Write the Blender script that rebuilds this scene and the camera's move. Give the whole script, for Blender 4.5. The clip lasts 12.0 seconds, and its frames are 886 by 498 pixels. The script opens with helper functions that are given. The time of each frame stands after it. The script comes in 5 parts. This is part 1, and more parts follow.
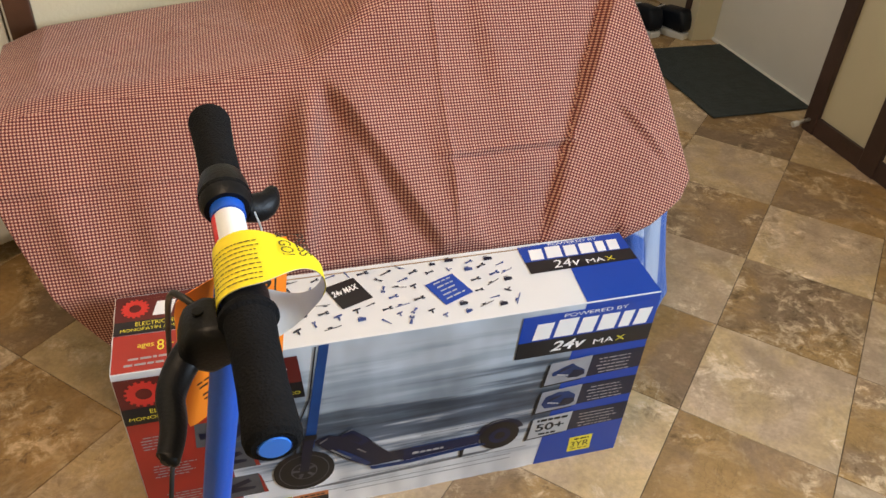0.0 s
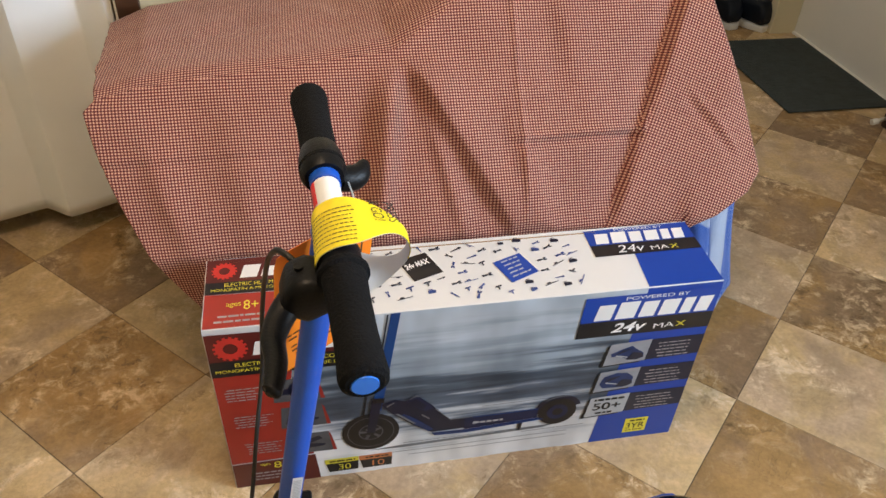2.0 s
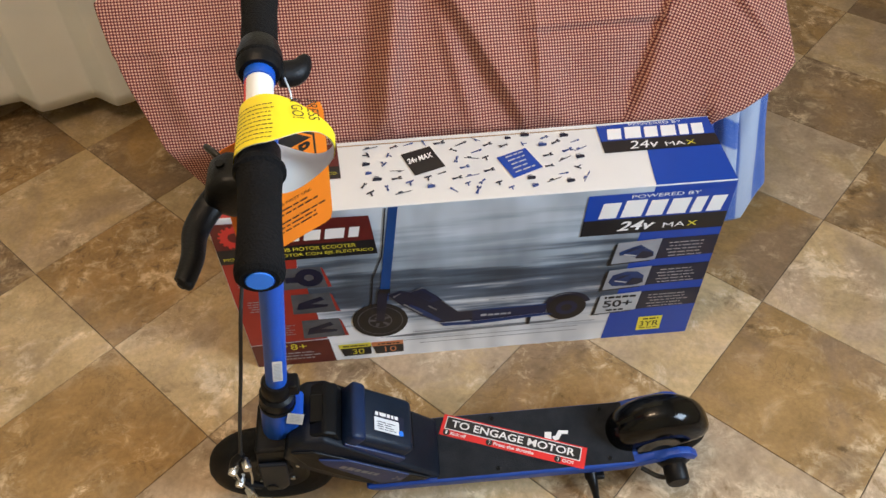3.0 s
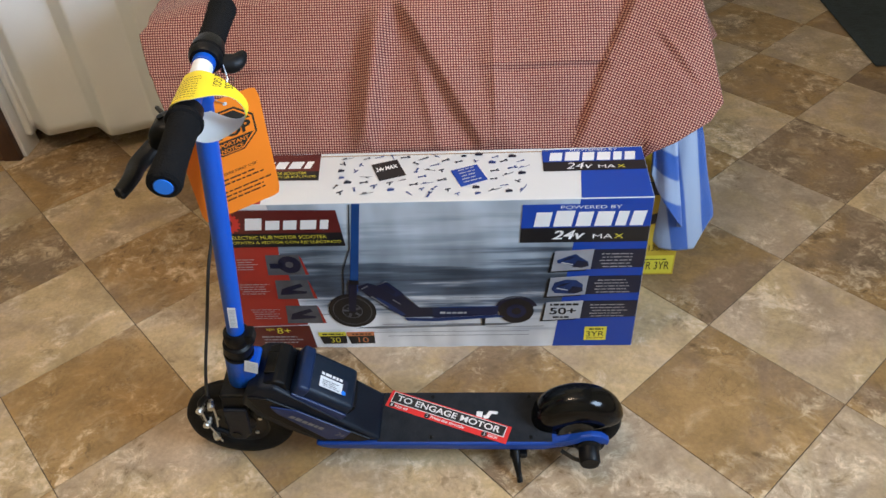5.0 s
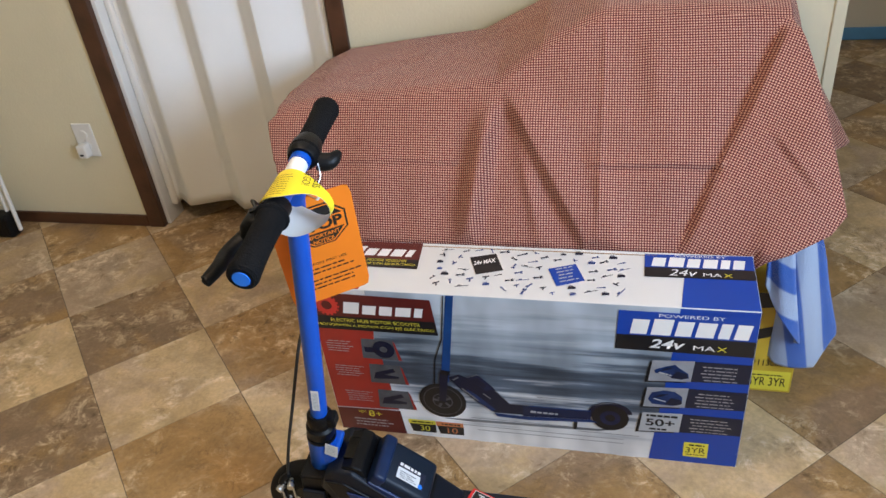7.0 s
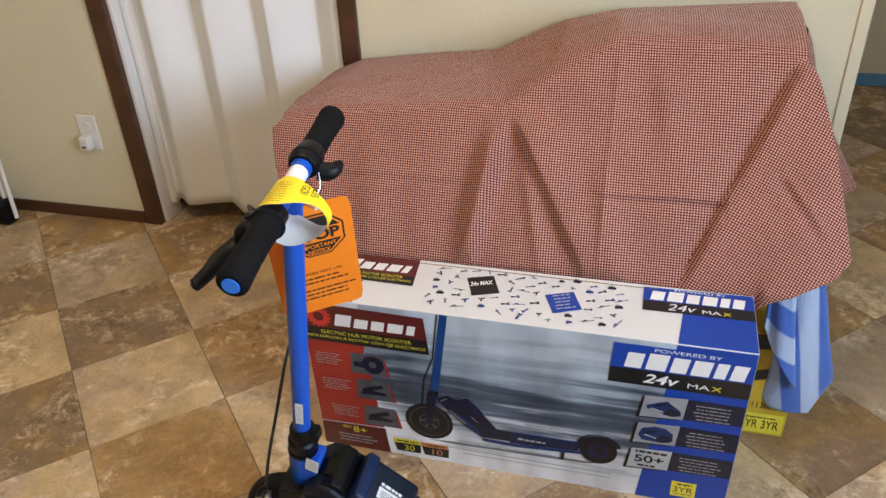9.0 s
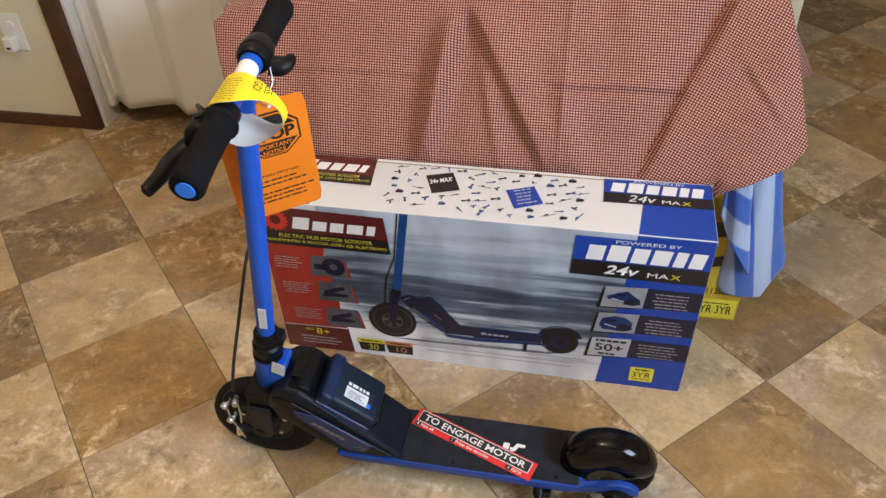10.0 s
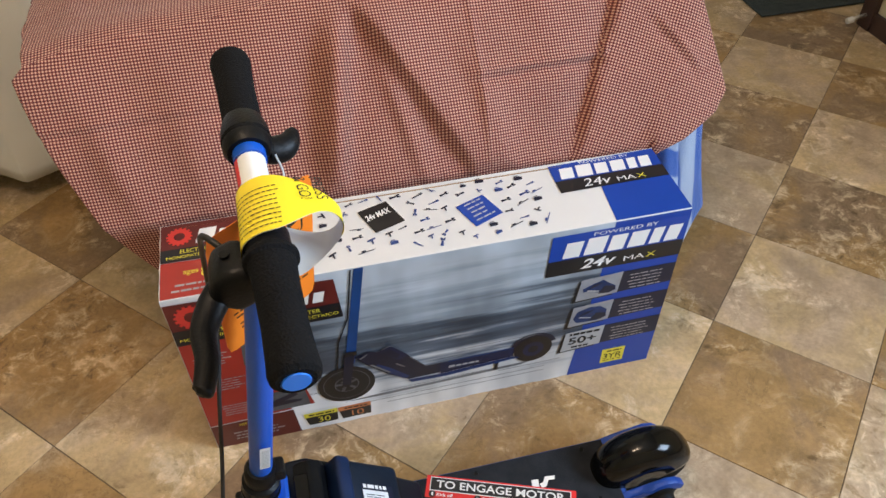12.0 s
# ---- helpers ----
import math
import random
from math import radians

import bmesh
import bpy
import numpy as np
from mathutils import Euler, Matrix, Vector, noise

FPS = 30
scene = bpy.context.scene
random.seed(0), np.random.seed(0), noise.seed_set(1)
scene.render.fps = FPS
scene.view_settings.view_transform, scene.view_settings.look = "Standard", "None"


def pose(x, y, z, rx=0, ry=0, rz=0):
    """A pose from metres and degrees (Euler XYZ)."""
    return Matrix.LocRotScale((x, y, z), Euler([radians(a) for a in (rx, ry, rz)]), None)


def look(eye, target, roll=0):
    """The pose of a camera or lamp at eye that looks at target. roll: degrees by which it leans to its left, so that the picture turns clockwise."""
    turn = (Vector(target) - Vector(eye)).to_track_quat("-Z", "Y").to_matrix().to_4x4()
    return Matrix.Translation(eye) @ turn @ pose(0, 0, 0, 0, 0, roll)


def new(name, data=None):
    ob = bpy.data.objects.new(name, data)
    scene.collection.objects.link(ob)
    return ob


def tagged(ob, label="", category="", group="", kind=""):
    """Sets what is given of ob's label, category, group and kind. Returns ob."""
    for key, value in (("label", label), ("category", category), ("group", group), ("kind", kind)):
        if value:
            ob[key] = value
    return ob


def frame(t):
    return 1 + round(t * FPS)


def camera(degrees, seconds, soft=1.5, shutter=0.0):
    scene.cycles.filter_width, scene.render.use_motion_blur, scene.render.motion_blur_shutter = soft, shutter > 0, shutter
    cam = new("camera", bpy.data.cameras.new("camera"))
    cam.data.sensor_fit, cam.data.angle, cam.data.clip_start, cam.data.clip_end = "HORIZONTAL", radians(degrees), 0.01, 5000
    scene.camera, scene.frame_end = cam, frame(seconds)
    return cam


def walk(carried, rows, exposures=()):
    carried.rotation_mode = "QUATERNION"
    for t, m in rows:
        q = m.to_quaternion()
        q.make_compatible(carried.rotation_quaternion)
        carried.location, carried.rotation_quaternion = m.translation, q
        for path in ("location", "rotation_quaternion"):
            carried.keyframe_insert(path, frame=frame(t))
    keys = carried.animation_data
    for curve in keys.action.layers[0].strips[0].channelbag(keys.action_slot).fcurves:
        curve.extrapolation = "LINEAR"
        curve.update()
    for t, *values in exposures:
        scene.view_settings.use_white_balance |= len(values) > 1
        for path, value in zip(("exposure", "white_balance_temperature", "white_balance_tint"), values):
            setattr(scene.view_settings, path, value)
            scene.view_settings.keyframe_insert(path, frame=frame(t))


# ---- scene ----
cam = camera(59.9, 12.0)
PATH = [
    (0, (0.201, -0.823, 1.172), (0.686, 0.709, -0.018), 3.3),
    (0.5, (0.133, -0.872, 1.199), (0.576, 0.726, 0.081), 5.4),
    (1, (0.13, -0.898, 1.212), (0.519, 0.681, 0.048), 3.4),
    (1.5, (0.139, -0.89, 1.194), (0.498, 0.664, -0.013), 2.4),
    (2, (0.175, -0.874, 1.197), (0.5, 0.673, -0.028), 2.5),
    (2.5, (0.244, -0.87, 1.2), (0.464, 0.593, -0.145), 0.9),
    (3, (0.314, -0.887, 1.204), (0.389, 0.5, -0.236), -2.3),
    (3.2, (0.337, -0.912, 1.204), (0.374, 0.471, -0.24), -3.3),
    (4.8, (0.503, -1.15, 1.237), (0.413, 0.368, -0.062), -3.4),
    (5, (0.539, -1.14, 1.234), (0.407, 0.388, -0.05), -4.1),
    (5.5, (0.606, -1.125, 1.225), (0.367, 0.422, -0.019), -5.7),
    (6, (0.626, -1.105, 1.236), (0.29, 0.464, 0.041), -6.6),
    (6.5, (0.616, -1.082, 1.247), (0.203, 0.506, 0.102), -7.0),
    (7, (0.611, -1.108, 1.255), (0.134, 0.494, 0.155), -6.9),
    (7.2, (0.611, -1.118, 1.253), (0.115, 0.488, 0.169), -6.8),
    (8.8, (0.606, -1.096, 1.251), (0.115, 0.528, 0.191), -3.4),
    (9, (0.606, -1.088, 1.247), (0.131, 0.537, 0.182), -2.8),
    (9.5, (0.61, -1.079, 1.247), (0.195, 0.522, 0.123), -2.3),
    (10, (0.586, -1.074, 1.232), (0.26, 0.427, -0.049), -2.3),
    (10.5, (0.496, -1.049, 1.234), (0.381, 0.453, -0.082), -1.3),
    (11, (0.364, -1.027, 1.225), (0.45, 0.461, -0.109), 0.3),
    (11.5, (0.288, -0.939, 1.205), (0.487, 0.519, -0.15), 0.7),
    (12, (0.227, -0.832, 1.207), (0.554, 0.579, -0.172), -0.9),
]
walk(cam, [(t, look(eye, target, roll)) for t, eye, target, roll in PATH],
     [(0.0, 0.02, 6400, 14.5), (3.0, -0.06, 6250, 14), (5.0, -0.12, 5800, 12.5), (7.0, -0.12, 5850, 14.5), (9.0, -0.13, 6150, 16.5), (10.0, -0.12, 6300, 16.5), (10.7, -0.10, 6200, 16), (11.5, -0.05, 6000, 14), (12.0, -0.05, 6000, 13.5)])

# ---- light ----
world = bpy.data.worlds.new("world")
scene.world = world
world.use_nodes = True
world.node_tree.nodes["Background"].inputs[0].default_value = (0.75, 0.85, 1.0, 1)
world.node_tree.nodes["Background"].inputs[1].default_value = 0.3
scene.view_settings.exposure = 0.0


def area_lamp(name, eye, target, sx, sy, power, colour, spread=180):
    data = bpy.data.lights.new(name, "AREA")
    data.spread = radians(spread)
    data.shape, data.size, data.size_y, data.energy, data.color = "RECTANGLE", sx, sy, power, colour
    ob = new(name, data)
    ob.matrix_world = look(eye, target)
    return ob


def bulb(name, place, power, colour, radius):
    data = bpy.data.lights.new(name, "POINT")
    data.energy, data.color, data.shadow_soft_size = power, colour, radius
    ob = new(name, data)
    ob.location = place
    return ob


WINDOW_Y, WINDOW_Z, EAST_X = -1.05, 1.42, 2.08
area_lamp("window_daylight", (EAST_X - 0.02, WINDOW_Y, WINDOW_Z), (-0.55, 0.22, 0.68), 0.9, 0.9, 38, (0.69, 0.855, 1.0), 130)
# added fill lamp, out of view, that brightens the grey hall wall
area_lamp("hall_fill", (0.915, 1.60, 1.60), (2.2, 1.55, 1.0), 0.7, 0.7, 4.6, (1.0, 0.96, 0.86))
bulb("ceiling_bulb", (-0.085, -0.48, 2.16), 18, (1.0, 0.74, 0.47), 0.06)
bulb("ceiling_bulb", (0.185, -0.48, 2.16), 18, (1.0, 0.74, 0.47), 0.06)


# ---- materials ----
def material(name, colour, rough=0.5, metal=0.0, vary=0.0, scale=8.0, bump=0.0, bump_scale=60.0, coat=0.0, rand=0.0, sheen=0.0, spec=0.5):
    m = bpy.data.materials.new(name)
    m.use_nodes = True
    nt = m.node_tree
    p = nt.nodes["Principled BSDF"]
    p.inputs["Roughness"].default_value = rough
    p.inputs["Metallic"].default_value = metal
    p.inputs["Coat Weight"].default_value = coat
    p.inputs["Specular IOR Level"].default_value = spec
    p.inputs["Sheen Weight"].default_value = sheen
    p.inputs["Base Color"].default_value = (*colour, 1)
    co = nt.nodes.new("ShaderNodeTexCoord")
    if vary or rand:
        hsv = nt.nodes.new("ShaderNodeHueSaturation")
        hsv.inputs["Color"].default_value = (*colour, 1)
        value = None
        if vary:
            big = nt.nodes.new("ShaderNodeTexNoise")
            big.inputs["Scale"].default_value, big.inputs["Detail"].default_value = scale, 6
            nt.links.new(co.outputs["Object"], big.inputs["Vector"])
            r = nt.nodes.new("ShaderNodeMapRange")
            r.inputs["From Min"].default_value, r.inputs["From Max"].default_value = 0.3, 0.7
            r.inputs["To Min"].default_value, r.inputs["To Max"].default_value = 1 - vary, 1 + vary
            nt.links.new(big.outputs["Fac"], r.inputs["Value"])
            value = r.outputs[0]
            rr = nt.nodes.new("ShaderNodeMapRange")
            rr.inputs["To Min"].default_value, rr.inputs["To Max"].default_value = max(0.02, rough - 0.12), min(1, rough + 0.12)
            nt.links.new(big.outputs["Fac"], rr.inputs["Value"])
            nt.links.new(rr.outputs[0], p.inputs["Roughness"])
        if rand:
            info = nt.nodes.new("ShaderNodeObjectInfo")
            r2 = nt.nodes.new("ShaderNodeMapRange")
            r2.inputs["To Min"].default_value, r2.inputs["To Max"].default_value = 1 - rand, 1 + rand
            nt.links.new(info.outputs["Random"], r2.inputs["Value"])
            if value:
                mul = nt.nodes.new("ShaderNodeMath")
                mul.operation = "MULTIPLY"
                nt.links.new(value, mul.inputs[0])
                nt.links.new(r2.outputs[0], mul.inputs[1])
                value = mul.outputs[0]
            else:
                value = r2.outputs[0]
        nt.links.new(value, hsv.inputs["Value"])
        nt.links.new(hsv.outputs[0], p.inputs["Base Color"])
    if bump:
        fine = nt.nodes.new("ShaderNodeTexNoise")
        fine.inputs["Scale"].default_value, fine.inputs["Detail"].default_value = bump_scale, 4
        nt.links.new(co.outputs["Object"], fine.inputs["Vector"])
        b = nt.nodes.new("ShaderNodeBump")
        b.inputs["Strength"].default_value, b.inputs["Distance"].default_value = bump, 0.004
        nt.links.new(fine.outputs["Fac"], b.inputs["Height"])
        nt.links.new(b.outputs[0], p.inputs["Normal"])
    return m


def ramp_node(nt, stops):
    r = nt.nodes.new("ShaderNodeValToRGB")
    e = r.color_ramp.elements
    while len(e) < len(stops):
        e.new(0.5)
    for el, (at, c) in zip(e, stops):
        el.position, el.color = at, (*c, 1)
    return r


def stone_tile(name, grey, warm, pale, dark, mottled):
    """Stone-look vinyl: grey and golden clouds, mottled patches of pale and dark flecks, a few hair veins, another piece of stone for each tile."""
    m = bpy.data.materials.new(name)
    m.use_nodes = True
    nt = m.node_tree
    p = nt.nodes["Principled BSDF"]
    geo = nt.nodes.new("ShaderNodeNewGeometry")
    info = nt.nodes.new("ShaderNodeObjectInfo")
    shift = nt.nodes.new("ShaderNodeMath")
    shift.operation = "MULTIPLY_ADD"
    shift.inputs[1].default_value = 37.0
    nt.links.new(info.outputs["Random"], shift.inputs[0])
    nt.links.new(geo.outputs["Random Per Island"], shift.inputs[2])
    add = nt.nodes.new("ShaderNodeVectorMath")
    add.operation = "ADD"
    nt.links.new(geo.outputs["Position"], add.inputs[0])
    nt.links.new(shift.outputs[0], add.inputs[1])

    def cloud(scale, detail, rough, warp=0.0):
        n = nt.nodes.new("ShaderNodeTexNoise")
        n.inputs["Scale"].default_value, n.inputs["Detail"].default_value = scale, detail
        n.inputs["Roughness"].default_value, n.inputs["Distortion"].default_value = rough, warp
        nt.links.new(add.outputs[0], n.inputs["Vector"])
        return n.outputs["Fac"]

    def span(value, lo, hi, a=0.0, b=1.0):
        r = nt.nodes.new("ShaderNodeMapRange")
        r.interpolation_type = "SMOOTHSTEP"
        for key, v in (("From Min", lo), ("From Max", hi), ("To Min", a), ("To Max", b)):
            r.inputs[key].default_value = v
        nt.links.new(value, r.inputs["Value"])
        return r.outputs[0]

    def calc(kind, a, b):
        n = nt.nodes.new("ShaderNodeMath")
        n.operation = kind
        nt.links.new(a, n.inputs[0])
        if isinstance(b, float):
            n.inputs[1].default_value = b
        else:
            nt.links.new(b, n.inputs[1])
        return n.outputs[0]

    def mix(fac, a, b):
        n = nt.nodes.new("ShaderNodeMixRGB")
        nt.links.new(fac, n.inputs[0])
        for slot, c in ((1, a), (2, b)):
            if isinstance(c, tuple):
                n.inputs[slot].default_value = (*c, 1)
            else:
                nt.links.new(c, n.inputs[slot])
        return n.outputs[0]

    hue = calc("ADD", cloud(4.2, 5, 0.6, 0.6), span(info.outputs["Random"], 0, 1, -0.07, 0.07))
    colour = mix(span(hue, 0.40, 0.60), grey, warm)
    patch = span(cloud(5.0, 4, 0.6, 0.8), 0.44, 0.60)
    spots = cloud(30, 9, 0.74, 0.5)
    streak = cloud(13, 8, 0.72, 0.9)
    colour = mix(calc("MULTIPLY", calc("MULTIPLY", span(streak, 0.50, 0.68), span(patch, 0, 1, 0.35, 1.0)), 0.85 * mottled), colour, pale)
    colour = mix(calc("MULTIPLY", calc("MULTIPLY", span(spots, 0.50, 0.63), patch), 1.0 * mottled), colour, pale)
    colour = mix(calc("MULTIPLY", calc("MULTIPLY", span(spots, 0.47, 0.36), span(patch, 0, 1, 0.25, 1.0)), 0.85 * mottled), colour, dark)
    bend = calc("ABSOLUTE", calc("SUBTRACT", cloud(5.5, 7, 0.65, 1.2), 0.5), 0.0)
    colour = mix(calc("MULTIPLY", span(bend, 0.012, 0.0), span(cloud(3.0, 2, 0.5), 0.50, 0.62, 0.0, 0.35)), colour, dark)
    hsv = nt.nodes.new("ShaderNodeHueSaturation")
    grain = span(cloud(120, 4, 0.6), 0.25, 0.75, 0.90, 1.10)
    grain = calc("MULTIPLY", grain, span(cloud(9, 6, 0.65, 0.4), 0.3, 0.7, 0.82, 1.18))
    nt.links.new(calc("MULTIPLY", grain, span(info.outputs["Random"], 0, 1, 0.90, 1.10)), hsv.inputs["Value"])
    nt.links.new(colour, hsv.inputs["Color"])
    nt.links.new(hsv.outputs[0], p.inputs["Base Color"])
    nt.links.new(span(spots, 0.3, 0.7, 0.34, 0.54), p.inputs["Roughness"])
    p.inputs["Specular IOR Level"].default_value = 0.3
    b = nt.nodes.new("ShaderNodeBump")
    b.inputs["Strength"].default_value, b.inputs["Distance"].default_value = 0.25, 0.002
    nt.links.new(spots, b.inputs["Height"])
    nt.links.new(b.outputs[0], p.inputs["Normal"])
    return m


def gingham(name, period, cream, mid, dark):
    """Small woven check that follows the cloth's own threads."""
    m = bpy.data.materials.new(name)
    m.use_nodes = True
    nt = m.node_tree
    p = nt.nodes["Principled BSDF"]
    p.inputs["Roughness"].default_value = 0.85
    p.inputs["Sheen Weight"].default_value = 0.15
    uv = nt.nodes.new("ShaderNodeUVMap")
    sep = nt.nodes.new("ShaderNodeSeparateXYZ")
    nt.links.new(uv.outputs[0], sep.inputs[0])
    bands = []
    for n in range(2):
        k = nt.nodes.new("ShaderNodeMath")
        k.operation = "MULTIPLY"
        k.inputs[1].default_value = 2 * math.pi / period
        nt.links.new(sep.outputs[n], k.inputs[0])
        s = nt.nodes.new("ShaderNodeMath")
        s.operation = "SINE"
        nt.links.new(k.outputs[0], s.inputs[0])
        r = nt.nodes.new("ShaderNodeMapRange")
        r.inputs["From Min"].default_value, r.inputs["From Max"].default_value = -0.22, 0.22
        nt.links.new(s.outputs[0], r.inputs["Value"])
        bands.append(r)
    tot = nt.nodes.new("ShaderNodeMath")
    tot.operation = "ADD"
    nt.links.new(bands[0].outputs[0], tot.inputs[0])
    nt.links.new(bands[1].outputs[0], tot.inputs[1])
    half = nt.nodes.new("ShaderNodeMath")
    half.operation = "MULTIPLY"
    half.inputs[1].default_value = 0.5
    nt.links.new(tot.outputs[0], half.inputs[0])
    cr = ramp_node(nt, [(0.0, cream), (0.5, mid), (1.0, dark)])
    nt.links.new(half.outputs[0], cr.inputs[0])
    co = nt.nodes.new("ShaderNodeTexCoord")
    ns = nt.nodes.new("ShaderNodeTexNoise")
    ns.inputs["Scale"].default_value, ns.inputs["Detail"].default_value = 11, 5
    nt.links.new(co.outputs["Object"], ns.inputs["Vector"])
    rr = nt.nodes.new("ShaderNodeMapRange")
    rr.inputs["To Min"].default_value, rr.inputs["To Max"].default_value = 0.9, 1.08
    nt.links.new(ns.outputs["Fac"], rr.inputs["Value"])
    hsv = nt.nodes.new("ShaderNodeHueSaturation")
    nt.links.new(rr.outputs[0], hsv.inputs["Value"])
    nt.links.new(cr.outputs[0], hsv.inputs["Color"])
    nt.links.new(hsv.outputs[0], p.inputs["Base Color"])
    b = nt.nodes.new("ShaderNodeBump")
    b.inputs["Strength"].default_value, b.inputs["Distance"].default_value = 0.25, 0.0006
    nt.links.new(tot.outputs[0], b.inputs["Height"])
    n2 = nt.nodes.new("ShaderNodeTexNoise")
    n2.inputs["Scale"].default_value, n2.inputs["Detail"].default_value = 24, 3
    nt.links.new(co.outputs["Object"], n2.inputs["Vector"])
    b2 = nt.nodes.new("ShaderNodeBump")
    b2.inputs["Strength"].default_value, b2.inputs["Distance"].default_value = 0.35, 0.006
    nt.links.new(n2.outputs["Fac"], b2.inputs["Height"])
    nt.links.new(b.outputs[0], b2.inputs["Normal"])
    nt.links.new(b2.outputs[0], p.inputs["Normal"])
    return m


def blurred_road(name):
    """The printed picture on the carton: a grey street smeared sideways, pale above and below, dark in the middle."""
    m = bpy.data.materials.new(name)
    m.use_nodes = True
    nt = m.node_tree
    p = nt.nodes["Principled BSDF"]
    p.inputs["Roughness"].default_value = 0.35
    co = nt.nodes.new("ShaderNodeTexCoord")
    sep = nt.nodes.new("ShaderNodeSeparateXYZ")
    nt.links.new(co.outputs["Object"], sep.inputs[0])
    mp = nt.nodes.new("ShaderNodeMapping")
    mp.inputs["Scale"].default_value = (2.2, 1, 30)
    nt.links.new(co.outputs["Object"], mp.inputs[0])
    ns = nt.nodes.new("ShaderNodeTexNoise")
    ns.inputs["Scale"].default_value, ns.inputs["Detail"].default_value = 1.6, 5
    nt.links.new(mp.outputs[0], ns.inputs["Vector"])
    off = nt.nodes.new("ShaderNodeMath")
    off.operation = "MULTIPLY_ADD"
    off.inputs[1].default_value, off.inputs[2].default_value = 0.30, -0.15
    nt.links.new(ns.outputs["Fac"], off.inputs[0])
    hgt = nt.nodes.new("ShaderNodeMath")
    hgt.operation = "ADD"
    nt.links.new(sep.outputs[2], hgt.inputs[0])
    nt.links.new(off.outputs[0], hgt.inputs[1])
    sc = nt.nodes.new("ShaderNodeMath")
    sc.operation = "MULTIPLY"
    sc.inputs[1].default_value = 2.45
    nt.links.new(hgt.outputs[0], sc.inputs[0])
    cr = ramp_node(nt, [(0.0, (0.80, 0.80, 0.81)), (0.19, (0.76, 0.77, 0.79)), (0.29, (0.50, 0.53, 0.58)), (0.37, (0.11, 0.14, 0.19)),
                        (0.50, (0.045, 0.06, 0.085)), (0.58, (0.085, 0.11, 0.145)), (0.66, (0.25, 0.30, 0.36)), (0.78, (0.30, 0.36, 0.43)), (0.88, (0.42, 0.48, 0.55)), (1.0, (0.42, 0.49, 0.57))])
    nt.links.new(sc.outputs[0], cr.inputs[0])
    mp2 = nt.nodes.new("ShaderNodeMapping")
    mp2.inputs["Scale"].default_value = (9, 1, 3.0)
    mp2.inputs["Location"].default_value = (0.4, 0, 0.2)
    nt.links.new(co.outputs["Object"], mp2.inputs[0])
    n2 = nt.nodes.new("ShaderNodeTexNoise")
    n2.inputs["Scale"].default_value, n2.inputs["Detail"].default_value = 1.2, 2
    nt.links.new(mp2.outputs[0], n2.inputs["Vector"])
    r2 = nt.nodes.new("ShaderNodeMapRange")
    r2.inputs["From Min"].default_value, r2.inputs["From Max"].default_value = 0.35, 0.7
    r2.inputs["To Min"].default_value, r2.inputs["To Max"].default_value = 0.75, 1.35
    nt.links.new(n2.outputs["Fac"], r2.inputs["Value"])
    hsv = nt.nodes.new("ShaderNodeHueSaturation")
    nt.links.new(r2.outputs[0], hsv.inputs["Value"])
    nt.links.new(cr.outputs[0], hsv.inputs["Color"])
    nt.links.new(hsv.outputs[0], p.inputs["Base Color"])
    return m


def striped(name, a, b, period):
    m = material(name, a, 0.95, bump=0.9, bump_scale=420, sheen=0.4)
    nt = m.node_tree
    uv = nt.nodes.new("ShaderNodeUVMap")
    w = nt.nodes.new("ShaderNodeTexWave")
    w.inputs["Scale"].default_value = 1.0 / period / 3.18
    w.inputs["Distortion"].default_value, w.inputs["Detail"].default_value = 0.15, 1
    nt.links.new(uv.outputs[0], w.inputs[0])
    r = ramp_node(nt, [(0.42, a), (0.58, b)])
    nt.links.new(w.outputs["Fac"], r.inputs[0])
    nt.links.new(r.outputs[0], nt.nodes["Principled BSDF"].inputs["Base Color"])
    return m


M_WALL = material("cream_wall_paint", (0.67, 0.625, 0.455), 0.7, vary=0.05, scale=2.5, bump=0.25, bump_scale=130)
M_HALL = material("hall_wall_paint", (0.64, 0.57, 0.43), 0.75, vary=0.06, scale=2, bump=0.2, bump_scale=120)
M_CEIL = material("ceiling_paint", (0.75, 0.73, 0.68), 0.85, vary=0.03, scale=3, bump=0.4, bump_scale=180)
M_BROWN = material("dark_stained_wood", (0.075, 0.032, 0.016), 0.42, vary=0.3, scale=14, bump=0.15, bump_scale=90)
M_DKWOOD = material("umber_trim_wood", (0.055, 0.032, 0.028), 0.45, vary=0.25, scale=12, bump=0.15, bump_scale=90)
M_WHITE = material("white_trim_paint", (0.74, 0.74, 0.72), 0.45, vary=0.04, scale=5, bump=0.08, bump_scale=60)
M_VINYL = material("white_vinyl_folds", (0.80, 0.825, 0.84), 0.42, vary=0.04, scale=4, bump=0.08, bump_scale=50)
M_DOOR = material("pale_grey_door_paint", (0.80, 0.80, 0.77), 0.5, vary=0.04, scale=3, bump=0.1, bump_scale=70)
M_TAPE = material("blue_masking_tape", (0.10, 0.27, 0.46), 0.6, vary=0.08, scale=20)
M_MAT = material("charcoal_ribbed_mat", (0.036, 0.048, 0.049), 0.95, vary=0.25, scale=30, bump=1.0, bump_scale=300)
M_JOINT = material("tile_joint", (0.10, 0.075, 0.05), 0.8, vary=0.2, scale=20)
M_TILE_L = stone_tile("pale_stone_vinyl", (0.440, 0.330, 0.220), (0.490, 0.358, 0.189), (0.726, 0.600, 0.424), (0.259, 0.174, 0.088), 0.95)
